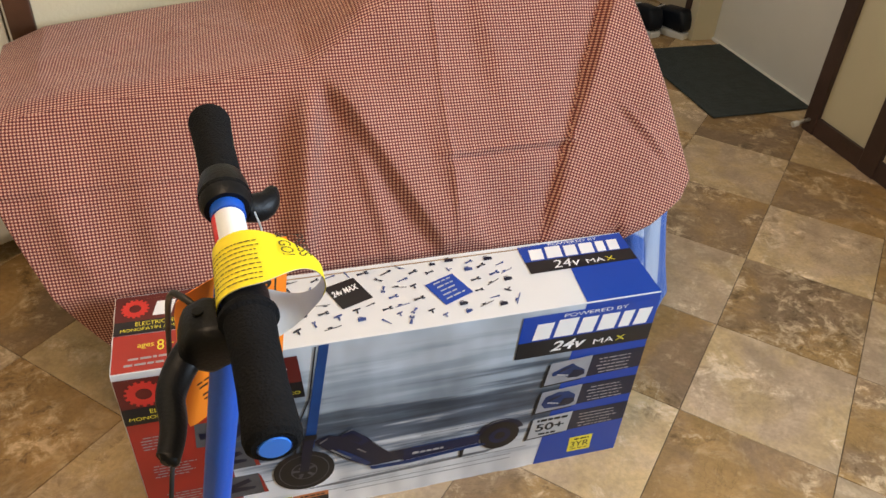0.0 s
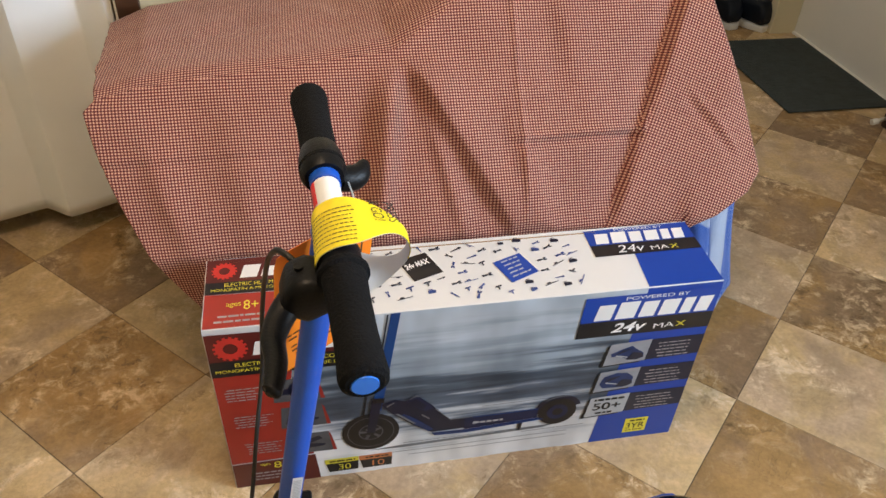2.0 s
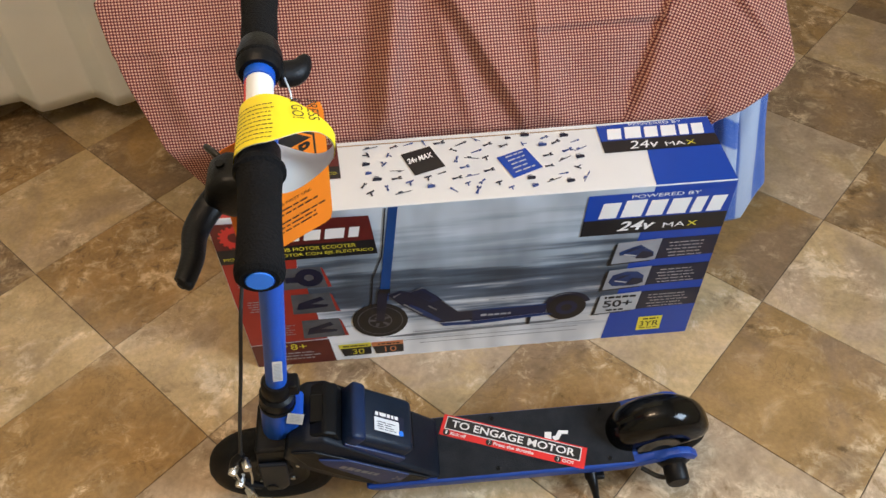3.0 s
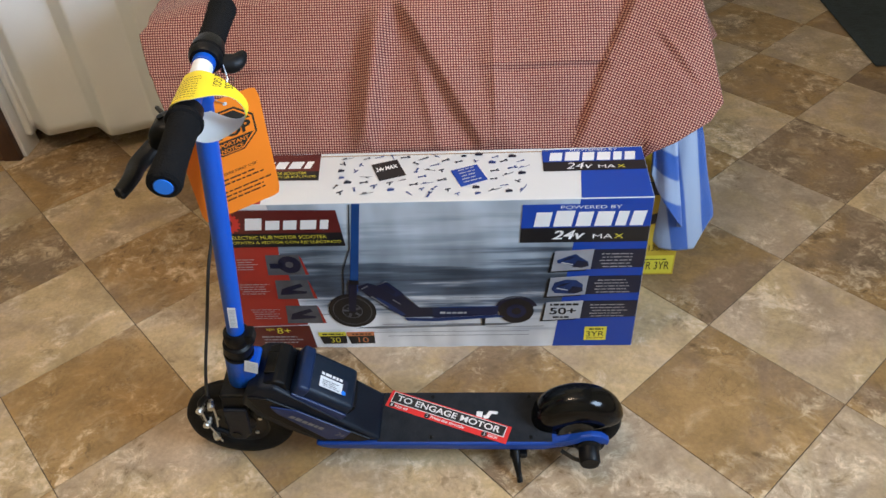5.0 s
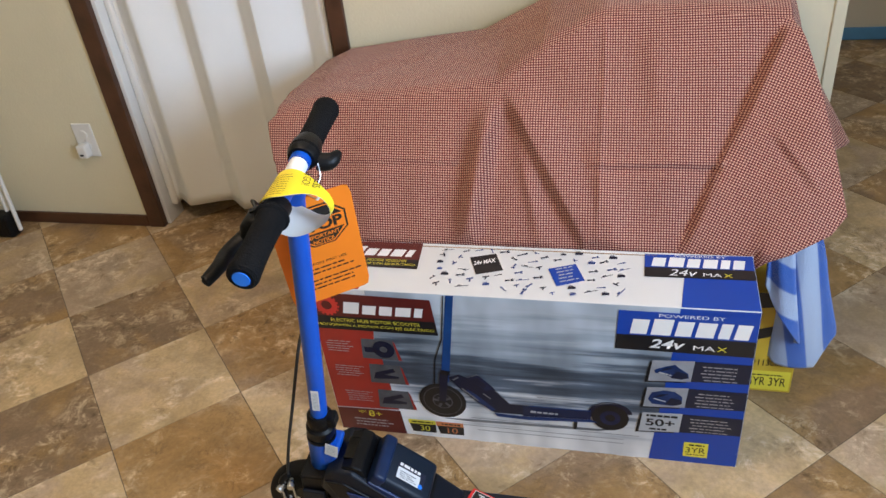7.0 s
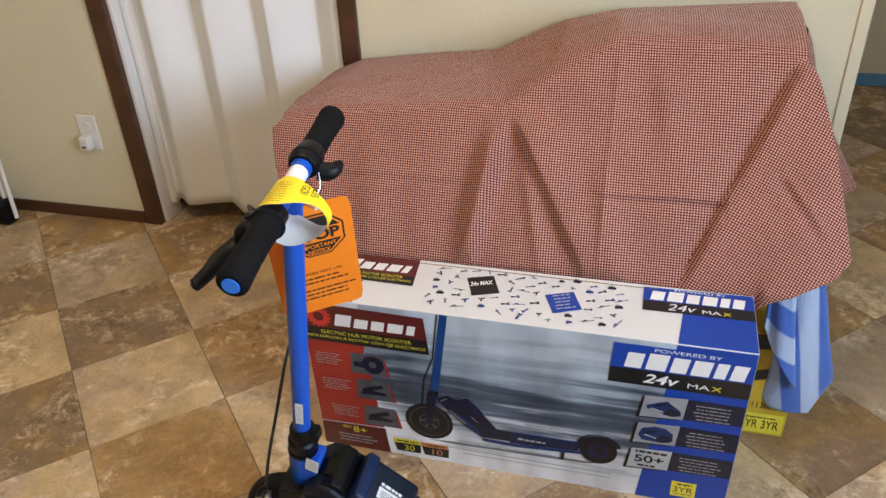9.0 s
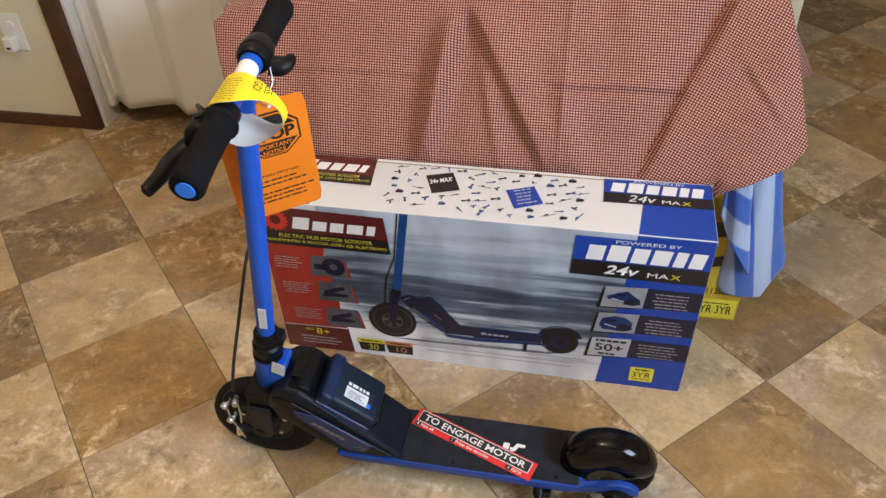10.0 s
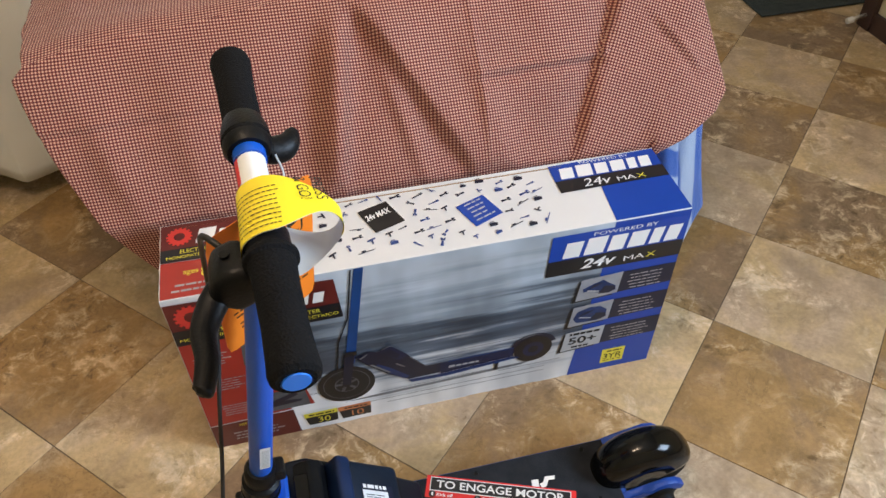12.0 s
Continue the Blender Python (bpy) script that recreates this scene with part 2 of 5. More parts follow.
M_TILE_D = stone_tile("brown_stone_vinyl", (0.259, 0.174, 0.101), (0.341, 0.211, 0.083), (0.638, 0.495, 0.314), (0.132, 0.079, 0.033), 1.0)
M_CLOTH = gingham("red_check_cotton", 0.0051, (0.62, 0.385, 0.28), (0.240, 0.058, 0.043), (0.050, 0.0055, 0.0085))
M_ROAD = blurred_road("printed_street_blur")
M_CARD = material("white_coated_card", (0.67, 0.67, 0.67), 0.38, vary=0.03, scale=6, bump=0.05, bump_scale=40)
M_KRAFT = material("brown_corrugated_card", (0.34, 0.22, 0.12), 0.85, vary=0.1, scale=20, bump=0.3, bump_scale=150)
M_BLUEP = material("blue_print", (0.005, 0.048, 0.34), 0.34, vary=0.06, scale=7)
M_NAVYP = material("navy_print", (0.007, 0.010, 0.030), 0.34, vary=0.1, scale=10)
M_REDP = material("red_print", (0.34, 0.028, 0.018), 0.36, vary=0.12, scale=9)
M_MAROON = material("dark_red_print", (0.105, 0.014, 0.012), 0.36, vary=0.12, scale=9)
M_GEAR = material("bright_red_print", (0.58, 0.035, 0.025), 0.36, vary=0.06, scale=20)
M_BLACKP = material("black_print", (0.010, 0.010, 0.012), 0.34, vary=0.15, scale=12)
M_GREYP = material("grey_print", (0.17, 0.175, 0.19), 0.38, vary=0.18, scale=25)
M_PHOTO = material("dim_photo_print", (0.085, 0.088, 0.098), 0.38, vary=0.3, scale=30)
M_PHOTO2 = material("grey_photo_print", (0.27, 0.28, 0.31), 0.38, vary=0.2, scale=25)
M_PALEP = material("pale_grey_print", (0.42, 0.43, 0.45), 0.38, vary=0.05, scale=25)
M_WHITEP = material("white_print", (0.80, 0.80, 0.80), 0.38, vary=0.03, scale=20)
M_YELLOWP = material("yellow_print", (0.76, 0.66, 0.05), 0.38, vary=0.05, scale=20)
M_ORANGEP = material("orange_print", (0.62, 0.22, 0.08), 0.38, vary=0.05, scale=20)
M_SCOOTP = material("blue_black_print", (0.007, 0.014, 0.052), 0.36, vary=0.25, scale=25)
M_PALEP2 = material("dim_white_print", (0.34, 0.32, 0.33), 0.4, vary=0.1, scale=60)
M_TOOLP = material("tool_blue_print", (0.03, 0.06, 0.22), 0.38, vary=0.5, scale=60)
M_BLUE = material("blue_powder_coat", (0.007, 0.085, 0.50), 0.40, vary=0.06, scale=18, bump=0.05, bump_scale=300, coat=0.05, spec=0.4)
M_DECKB = material("deep_blue_powder_coat", (0.007, 0.052, 0.30), 0.42, vary=0.08, scale=18, bump=0.05, bump_scale=300, spec=0.4)
M_PACK = material("navy_battery_plastic", (0.0055, 0.012, 0.026), 0.45, spec=0.3, vary=0.2, scale=25, bump=0.12, bump_scale=350)
M_PACKB = material("navy_blue_battery_end", (0.006, 0.018, 0.062), 0.45, spec=0.3, vary=0.2, scale=25)
M_BLUED = material("dull_blue_plastic", (0.007, 0.022, 0.095), 0.42, vary=0.15, scale=18, bump=0.12, bump_scale=250)
M_CAP = material("blue_plastic_cap", (0.02, 0.19, 0.78), 0.4, vary=0.05, scale=30)
M_FOAM = material("black_grip_foam", (0.006, 0.0062, 0.007), 0.88, spec=0.12, vary=0.25, scale=30, bump=0.5, bump_scale=420)
M_PLASTIC = material("black_moulded_plastic", (0.004, 0.0042, 0.005), 0.42, spec=0.2, vary=0.2, scale=25, bump=0.12, bump_scale=350)
M_NAVY = material("navy_moulded_plastic", (0.0045, 0.0075, 0.0145), 0.45, spec=0.26, vary=0.2, scale=25, bump=0.12, bump_scale=350)
M_GLOSS = material("black_gloss_plastic", (0.003, 0.003, 0.003), 0.09, vary=0.04, scale=12, spec=0.3)
M_RUBBER = material("black_tyre_rubber", (0.006, 0.006, 0.006), 0.72, spec=0.2, vary=0.3, scale=30, bump=0.3, bump_scale=260)
M_RIM = material("dark_grey_rim", (0.010, 0.0105, 0.012), 0.45, vary=0.15, scale=30, spec=0.3)
M_STEEL = material("zinc_plated_steel", (0.62, 0.62, 0.60), 0.3, metal=1.0, vary=0.15, scale=50)
M_GRIT = material("charcoal_grip_tape", (0.028, 0.031, 0.038), 0.92, spec=0.2, vary=0.25, scale=40, bump=1.0, bump_scale=900)
M_TAGO = material("orange_card_tag", (0.92, 0.235, 0.008), 0.5, vary=0.04, scale=15)
M_TAGY = material("yellow_paper_tag", (0.86, 0.70, 0.012), 0.48, vary=0.04, scale=25)
M_TAGW = material("white_paper_back", (0.72, 0.70, 0.66), 0.6, vary=0.05, scale=25)
M_STRED = material("red_sticker", (0.70, 0.022, 0.022), 0.4, vary=0.05, scale=25)
M_STW = material("white_sticker", (0.72, 0.74, 0.76), 0.4, vary=0.06, scale=40)
M_INK = material("faded_black_ink", (0.014, 0.012, 0.010), 0.6, vary=0.2, scale=60)
M_YBOX = material("yellow_card", (0.58, 0.40, 0.03), 0.5, vary=0.1, scale=12, bump=0.1, bump_scale=60)
M_TOWEL = striped("blue_striped_terry", (0.040, 0.135, 0.52), (0.42, 0.53, 0.73), 0.185)
M_CABLE = material("black_cable_sheath", (0.012, 0.012, 0.012), 0.5, vary=0.1, scale=30)


# ---- mesh helpers ----
def part(name, bm, mat, parent=None, label="", smooth=False):
    """Links a bmesh as one mesh object under a thing or a part."""
    bmesh.ops.recalc_face_normals(bm, faces=bm.faces)
    me = bpy.data.meshes.new(name)
    bm.to_mesh(me)
    bm.free()
    return part_mesh(name, me, mat, parent, label, smooth)


def part_mesh(name, me, mat, parent=None, label="", smooth=False):
    if not me.materials:
        me.materials.append(mat)
    if smooth:
        me.polygons.foreach_set("use_smooth", [True] * len(me.polygons))
        me.set_sharp_from_angle(angle=radians(38))
    ob = new(name, me)
    ob.parent = parent
    if label:
        ob["label"] = label
    return ob


def thing(name, label, category, place=(0, 0, 0), turn=(0, 0, 0), group="", kind=""):
    ob = new(name)
    ob.matrix_basis = pose(*place, *turn)
    ob.empty_display_size = 0.05
    return tagged(ob, label, category, group, kind)


def block(lo, hi, bevel=0.0, seg=2, bm=None):
    own = bm is None
    bm = bm or bmesh.new()
    got = bmesh.ops.create_cube(bm, size=1)["verts"]
    for v in got:
        v.co = Vector([lo[i] + (v.co[i] + 0.5) * (hi[i] - lo[i]) for i in range(3)])
    if bevel:
        edges = list({e for v in got for e in v.link_edges})
        bmesh.ops.bevel(bm, geom=edges, offset=bevel, segments=seg, affect="EDGES", profile=0.5)
    return bm


def prism(outline, y0, y1, bevel=0.0, seg=2, to=None):
    """An outline in x and z, given thickness along y (or placed by the pose to)."""
    bm = bmesh.new()
    a = [bm.verts.new((x, y0, z)) for x, z in outline]
    b = [bm.verts.new((x, y1, z)) for x, z in outline]
    bm.faces.new(a)
    bm.faces.new(b[::-1])
    for i in range(len(a)):
        j = (i + 1) % len(a)
        bm.faces.new((a[i], b[i], b[j], a[j]))
    if bevel:
        bmesh.ops.bevel(bm, geom=list(bm.edges), offset=bevel, segments=seg, affect="EDGES", profile=0.5)
    if to is not None:
        bmesh.ops.transform(bm, matrix=to, verts=bm.verts)
    return bm


def sweep(points, radius, n=14, close=True, bm=None, flat=1.0):
    """A round bar along points; radius is a number or one for each point."""
    bm = bm or bmesh.new()
    pts = [Vector(p) for p in points]
    radii = radius if isinstance(radius, (list, tuple)) else [radius] * len(pts)
    rings, side = [], None
    for i, p in enumerate(pts):
        way = (pts[min(i + 1, len(pts) - 1)] - pts[max(i - 1, 0)]).normalized()
        if side is None:
            side = way.orthogonal().normalized()
        side = (side - way * side.dot(way)).normalized()
        up = way.cross(side)
        rings.append([bm.verts.new(p + radii[i] * (math.cos(2 * math.pi * k / n) * side + flat * math.sin(2 * math.pi * k / n) * up)) for k in range(n)])
    for r, s in zip(rings, rings[1:]):
        for k in range(n):
            bm.faces.new((r[k], r[(k + 1) % n], s[(k + 1) % n], s[k]))
    if close:
        bm.faces.new(rings[0][::-1])
        bm.faces.new(rings[-1])
    return bm


def glide(points, steps=8):
    """A smooth run of points through the given ones."""
    p = [Vector(q) for q in points]
    p = [2 * p[0] - p[1], *p, 2 * p[-1] - p[-2]]
    out = []
    for a, b, c, d in zip(p, p[1:], p[2:], p[3:]):
        for k in range(steps):
            t = k / steps
            out.append(0.5 * (2 * b + (c - a) * t + (2 * a - 5 * b + 4 * c - d) * t * t + (3 * b - a - 3 * c + d) * t ** 3))
    return out + [p[-2]]


def lathe(profile, to, n=32, closed=False):
    """Turns a profile of (radius, along) about the y axis, then places it by the pose to."""
    bm = bmesh.new()
    rings = [[bm.verts.new((r * math.cos(2 * math.pi * k / n), h, r * math.sin(2 * math.pi * k / n))) for k in range(n)] for r, h in profile]
    pairs = list(zip(rings, rings[1:] + ([rings[0]] if closed else [])))
    if not closed:
        pairs = list(zip(rings, rings[1:]))
        bm.faces.new(rings[0])
        bm.faces.new(rings[-1][::-1])
    for r, s in pairs:
        for k in range(n):
            bm.faces.new((r[k], s[k], s[(k + 1) % n], r[(k + 1) % n]))
    bmesh.ops.transform(bm, matrix=to, verts=bm.verts)
    return bm


class Sheet:
    """A flat face of a thing on which print lies in layers: origin, right, up and outward."""

    def __init__(self, origin, right, up, step=0.0005):
        self.o, self.r, self.u = Vector(origin), Vector(right).normalized(), Vector(up).normalized()
        self.n, self.step = self.r.cross(self.u).normalized(), step

    def at(self, x, y, layer):
        return self.o + self.r * x + self.u * y + self.n * (self.step * layer)

    def poly(self, name, outline, mat, parent, layer=1, label=""):
        return self.polys(name, [outline], mat, parent, layer, label)

    def polys(self, name, outlines, mat, parent, layer=1, label=""):
        bm = bmesh.new()
        for o in outlines:
            bm.faces.new([bm.verts.new(self.at(x, y, layer)) for x, y in o])
        ob = part(name, bm, mat, parent, label)
        if name in ("small_print", "label_lines", "sticker_lines", "stem_sticker_lines", "label_head"):
            ob["kind"] = "stuff"
        return ob

    def words(self, name, text, x, y, width, height, mat, parent, layer=3, slant=0.0, turn=0.0, bold=0.0):
        """A line of lettering that fills the width and height given from its lower left corner."""
        font = bpy.data.curves.new("lettering", "FONT")
        font.body, font.size, font.shear = text, 1.0, slant
        font.offset = bold
        tmp = bpy.data.objects.new("lettering", font)
        scene.collection.objects.link(tmp)
        me = bpy.data.meshes.new_from_object(tmp.evaluated_get(bpy.context.evaluated_depsgraph_get()))
        bpy.data.objects.remove(tmp)
        bpy.data.curves.remove(font)
        co = np.array([v.co[:] for v in me.vertices])
        lo, hi = co.min(0), co.max(0)
        c, s = math.cos(radians(turn)), math.sin(radians(turn))
        for v in me.vertices:
            a = (v.co.x - lo[0]) / (hi[0] - lo[0]) * width
            b = (v.co.y - lo[1]) / (hi[1] - lo[1]) * height
            v.co = self.at(x + a * c - b * s, y + a * s + b * c, layer)
        me.materials.clear()
        return part_mesh(name, me, mat, parent)


def rect(x0, y0, x1, y1):
    return [(x0, y0), (x1, y0), (x1, y1), (x0, y1)]


def disc(x, y, r, n=24, squash=1.0):
    return [(x + r * math.cos(2 * math.pi * k / n), y + squash * r * math.sin(2 * math.pi * k / n)) for k in range(n)]


def bars(x0, y0, x1, rows, pitch, thick, rng, slope=0.0):
    """Lines of writing too small to read."""
    out = []
    for i in range(rows):
        y, x = y0 - i * pitch, x0 + rng.uniform(0, 0.1) * (x1 - x0)
        end = x1 - rng.uniform(0, 0.25) * (x1 - x0)
        while x < end - 0.002:
            w = min(end - x, rng.uniform(0.004, 0.016))
            k = y + slope * (x - x0)
            out.append([(x, k), (x + w, k + slope * w), (x + w, k + thick + slope * w), (x, k + thick)])
            x += w + 0.0022
    return out


def smoothstep(a, b, x):
    t = min(1, max(0, (x - a) / (b - a)))
    return t * t * (3 - 2 * t)


def table(rows, x):
    """Straight-line steps through rows of (x, value, ...)."""
    for p, q in zip(rows, rows[1:]):
        if x <= q[0]:
            t = max(0, (x - p[0]) / (q[0] - p[0]))
            return [a + (b - a) * t for a, b in zip(p[1:], q[1:])]
    return list(rows[-1][1:])


# ---- the room ----
WY, WT = 0.79, 0.10
CEIL = 2.40


def slab(name, lo, hi, mat, label, bevel=0.0):
    ob = part(name, block(lo, hi, bevel), mat)
    return tagged(ob, label, kind="structure")


slab("wall_north", (-2.60, WY, 0), (-0.955, WY + WT, CEIL), M_WALL, "cream painted wall beside the folding door")
slab("wall_north_2", (-0.145, WY, 0), (1.05, WY + WT, CEIL), M_WALL, "cream painted wall behind the covered table")
slab("wall_north_3", (-0.955, WY, 2.06), (-0.145, WY + WT, CEIL), M_WALL, "cream painted wall over the folding door")
slab("wall_hall", (0.90, 2.45, 0), (2.12, 2.55, CEIL), M_HALL, "cream hall wall with blue tape along its foot")
slab("wall_closet", (-1.6, 1.7, 0), (0.9, 1.8, CEIL), M_HALL, "plain wall beyond the folding door")
slab("wall_hall_2", (0.80, WY + WT, 0), (0.90, 1.25, CEIL), M_HALL, "plain cream hall wall")
slab("wall_hall_3", (0.80, 1.95, 0), (0.90, 2.55, CEIL), M_HALL, "plain cream hall wall")
# the gap between these two is an added, unseen opening for the hall fill lamp
slab("wall_hall_4", (0.80, 1.25, 0), (0.90, 1.95, 1.25), M_HALL, "plain cream hall wall under an added opening")
slab("wall_hall_5", (0.80, 1.25, 1.95), (0.90, 1.95, CEIL), M_HALL, "plain cream hall wall over an added opening")
slab("wall_closet_2", (-1.7, WY + WT, 0), (-1.6, 1.8, CEIL), M_HALL, "plain wall beyond the folding door")
slab("wall_east", (2.08, -0.60, 0), (2.20, 1.10, CEIL), M_WALL, "cream wall panelled with dark wood strips")
slab("wall_east_5", (2.08, -2.0, 0), (2.20, -1.50, CEIL), M_WALL, "plain cream painted wall beside the window")
slab("wall_east_6", (2.08, -1.50, 0), (2.20, -0.60, 0.97), M_WALL, "plain cream painted wall under the window")
slab("wall_east_7", (2.08, -1.50, 1.87), (2.20, -0.60, CEIL), M_WALL, "plain cream painted wall over the window")
slab("wall_east_2", (2.20, 1.10, 0), (2.32, 1.93, CEIL), M_DOOR, "pale grey wall beside the floor mat")
slab("wall_east_3", (2.125, 1.93, 0), (2.32, 2.03, CEIL), M_WALL, "cream wall strip beside a doorway")
slab("wall_east_4", (2.20, 2.03, 0), (2.32, 2.55, CEIL), M_HALL, "cream wall in the dim back hall")
slab("wall_west", (-2.70, -2.0, 0), (-2.60, WY + WT, CEIL), M_WALL, "plain cream painted wall")
slab("wall_south", (-2.60, -2.0, 0), (2.08, -1.9, CEIL), M_WALL, "plain cream painted wall")
slab("ceiling", (-2.75, -2.05, CEIL), (2.35, 2.6, CEIL + 0.08), M_CEIL, "white textured ceiling")
win = thing("window_1", "white framed window in the panelled wall", "window", kind="structure")
for lo, hi in (((2.10, -1.50, 0.97), (2.15, -1.46, 1.87)), ((2.10, -0.64, 0.97), (2.15, -0.60, 1.87)), ((2.10, -1.46, 0.97), (2.15, -0.64, 1.01)), ((2.10, -1.46, 1.83), (2.15, -0.64, 1.87))):
    part("window_frame", block(lo, hi, 0.004), M_WHITE, win)

# dark timber round the folding door and along the foot of the wall
trim = lambda name, lo, hi, mat, label: slab(name, lo, hi, mat, label, 0.003)
trim("trim_1", (-0.955, WY - 0.012, 0), (-0.900, WY + 0.012, 2.06), M_BROWN, "dark brown door casing")
trim("trim_2", (-0.190, WY - 0.012, 0), (-0.143, WY + 0.012, 2.06), M_BROWN, "dark brown door casing")
trim("trim_3", (-0.955, WY - 0.012, 2.06), (-0.143, WY + 0.012, 2.11), M_BROWN, "dark brown door head casing")
trim("trim_4", (-0.955, WY + 0.0125, 0), (-0.890, WY + WT, 2.06), M_WHITE, "white door jamb")
trim("trim_5", (-0.200, WY + 0.0125, 0), (-0.145, WY + WT, 2.06), M_WHITE, "white door jamb")
trim("baseboard_1", (-2.60, WY - 0.010, 0), (-0.957, WY - 0.0005, 0.042), M_BROWN, "dark brown baseboard")
trim("baseboard_2", (-0.140, WY - 0.010, 0), (1.03, WY - 0.0005, 0.042), M_BROWN, "dark brown baseboard")
trim("trim_6", (1.035, WY - 0.006, 0), (1.062, WY + WT + 0.006, CEIL), M_WALL, "cream corner moulding at the wall's end")
trim("baseboard_3", (0.91, 2.438, 0.002), (2.12, 2.4495, 0.055), M_TAPE, "bright blue taped baseboard")
trim("baseboard_4", (2.066, -1.88, 0), (2.0795, 1.045, 0.062), M_DKWOOD, "dark wood baseboard")
trim("trim_7", (2.062, 1.045, 0), (2.0795, 1.102, CEIL), M_DKWOOD, "dark wood corner strip")
trim("trim_8", (2.062, 0.755, 0.0), (2.0795, 0.825, CEIL), M_DKWOOD, "dark wood panel strip")
trim("trim_9", (2.085, 1.930, 0), (2.124, 1.968, 2.1), M_DKWOOD, "dark wood door post in the hall")
trim("trim_10", (2.090, 1.878, 0), (2.199, 1.9295, CEIL), M_WALL, "cream strip beside the dark door post")
trim("baseboard_5", (2.188, 1.11, 0), (2.1995, 1.877, 0.012), M_DOOR, "pale grey baseboard")


def folding_door():
    """A white vinyl folding door drawn across the doorway: deep soft pleats from the head track."""
    door = thing("door_1", "closed white vinyl accordion folding door, hem off the floor", "folding door", kind="structure")
    bm = bmesh.new()
    x0, x1, nz = -0.870, -0.204, 60
    cols = 150
    rows = []
    for i in range(cols + 1):
        s = i / cols
        x = x0 + (x1 - x0) * s
        ph = ((x + 0.598) / 0.19) % 1.0
        fold = ph / 0.64 if ph < 0.64 else (1 - ph) / 0.36
        soft = 0.55 * fold + 0.45 * smoothstep(-0.05, 1.05, fold)
        col = []
        for k in range(nz + 1):
            z = 0.070 + 0.004 * math.sin(9 * s) + (1.98 - 0.070) * k / nz
            deep = 0.056 - 0.006 * (1 - k / nz)
            col.append(bm.verts.new((x + 0.004 * noise.noise((z * 1.5, s * 5, 2)), WY + 0.014 + deep * soft + 0.004 * noise.noise((x * 7, z * 2, 0)), z)))
        rows.append(col)
    for a, b in zip(rows, rows[1:]):
        for k in range(nz):
            bm.faces.new((a[k], b[k], b[k + 1], a[k + 1]))
    panel = part("pleated_panel", bm, M_VINYL, door, smooth=True)
    panel.modifiers.new("thickness", "SOLIDIFY").thickness = 0.003
    part("lead_post", block((-0.888, WY + 0.045, 0.055), (-0.866, WY + 0.088, 1.98), 0.006), M_WHITE, door)
    part("head_track", block((-0.888, WY + 0.04, 1.98), (-0.202, WY + 0.095, 2.03), 0.004), M_WHITE, door)


folding_door()


def wall_outlet():
    out = thing("wall_outlet", "white wall outlet with a small plug-in charger", "outlet", (-1.082, WY, 0.315))
    bm = block((-0.035, -0.006, -0.057), (0.035, 0.0, 0.057), 0.003)
    part("cover_plate", bm, M_WHITE, out)
    for z in (-0.02, 0.02):
        part("socket", prism(disc(0, z, 0.014, 20), -0.0085, -0.0055, 0.001), M_WHITE, out)
    part("screw", prism(disc(0, 0, 0.003, 12), -0.0085, -0.0055), M_STEEL, out)
    plug = part("plug_in_charger", block((-0.022, -0.038, -0.050), (0.012, -0.0086, -0.006), 0.006, 3), M_WHITE, out)
    part("port", block((-0.012, -0.0395, -0.040), (0.0, -0.0375, -0.034)), M_INK, plug)


wall_outlet()


def floor_mat():
    m = thing("floor_mat", "dark charcoal ribbed mat on the hall floor", "mat", (1.79, 1.215, 0.002))
    part("backing", block((0, 0, 0), (0.405, 0.60, 0.006), 0.003), M_MAT, m)
    for i in range(26):
        y = 0.02 + i * 0.0218
        part("rib", block((0.015, y, 0.0055), (0.39, y + 0.019, 0.0066), 0.0), M_MAT, m)


floor_mat()


def door_stop():
    d = thing("door_stop", "small door stop with a white rubber tip on the baseboard", "door stop", (2.07, 1.075, 0.045))
    part("spring", sweep([(0, 0, 0), (-0.03, 0, -0.005), (-0.055, 0, -0.012)], 0.006, 10), M_STEEL, d)
    part("tip", sweep([(-0.05, 0, -0.011), (-0.07, 0, -0.015)], 0.010, 12), M_WHITE, d)


door_stop()


def shoe(x, y, turn):
    s = thing("shoe", "dark navy sneaker with a white sole on the hall floor", "shoe", (x, y, 0), (0, 0, turn))
    sole = [(-0.04, -0.13), (0.03, -0.135), (0.045, -0.04), (0.05, 0.05), (0.03, 0.13), (-0.02, 0.135), (-0.045, 0.06), (-0.04, -0.03)]
    bm = prism(sole, 0, 0.028, 0.006, to=pose(0, 0, 0, 90, 0, 0))
    for v in bm.verts:
        v.co.z = abs(v.co.z)
    part("sole", bm, M_WHITE, s)
    up = prism([(-0.13, 0.028), (0.12, 0.028), (0.125, 0.05), (0.05, 0.075), (0.0, 0.11), (-0.11, 0.12), (-0.135, 0.07)], -0.036, 0.036, 0.018, 3, to=pose(0, 0, 0, 0, 0, 90))
    part("upper", up, M_NAVY, s, smooth=True)
    for i in range(4):
        part("lace", sweep([(-0.02, 0.02 + 0.018 * i, 0.1 - 0.011 * i), (0.02, 0.025 + 0.018 * i, 0.1 - 0.011 * i)], 0.003, 6), M_WHITE, s)


shoe(2.03, 2.02, 20)
shoe(1.93, 2.06, 8)


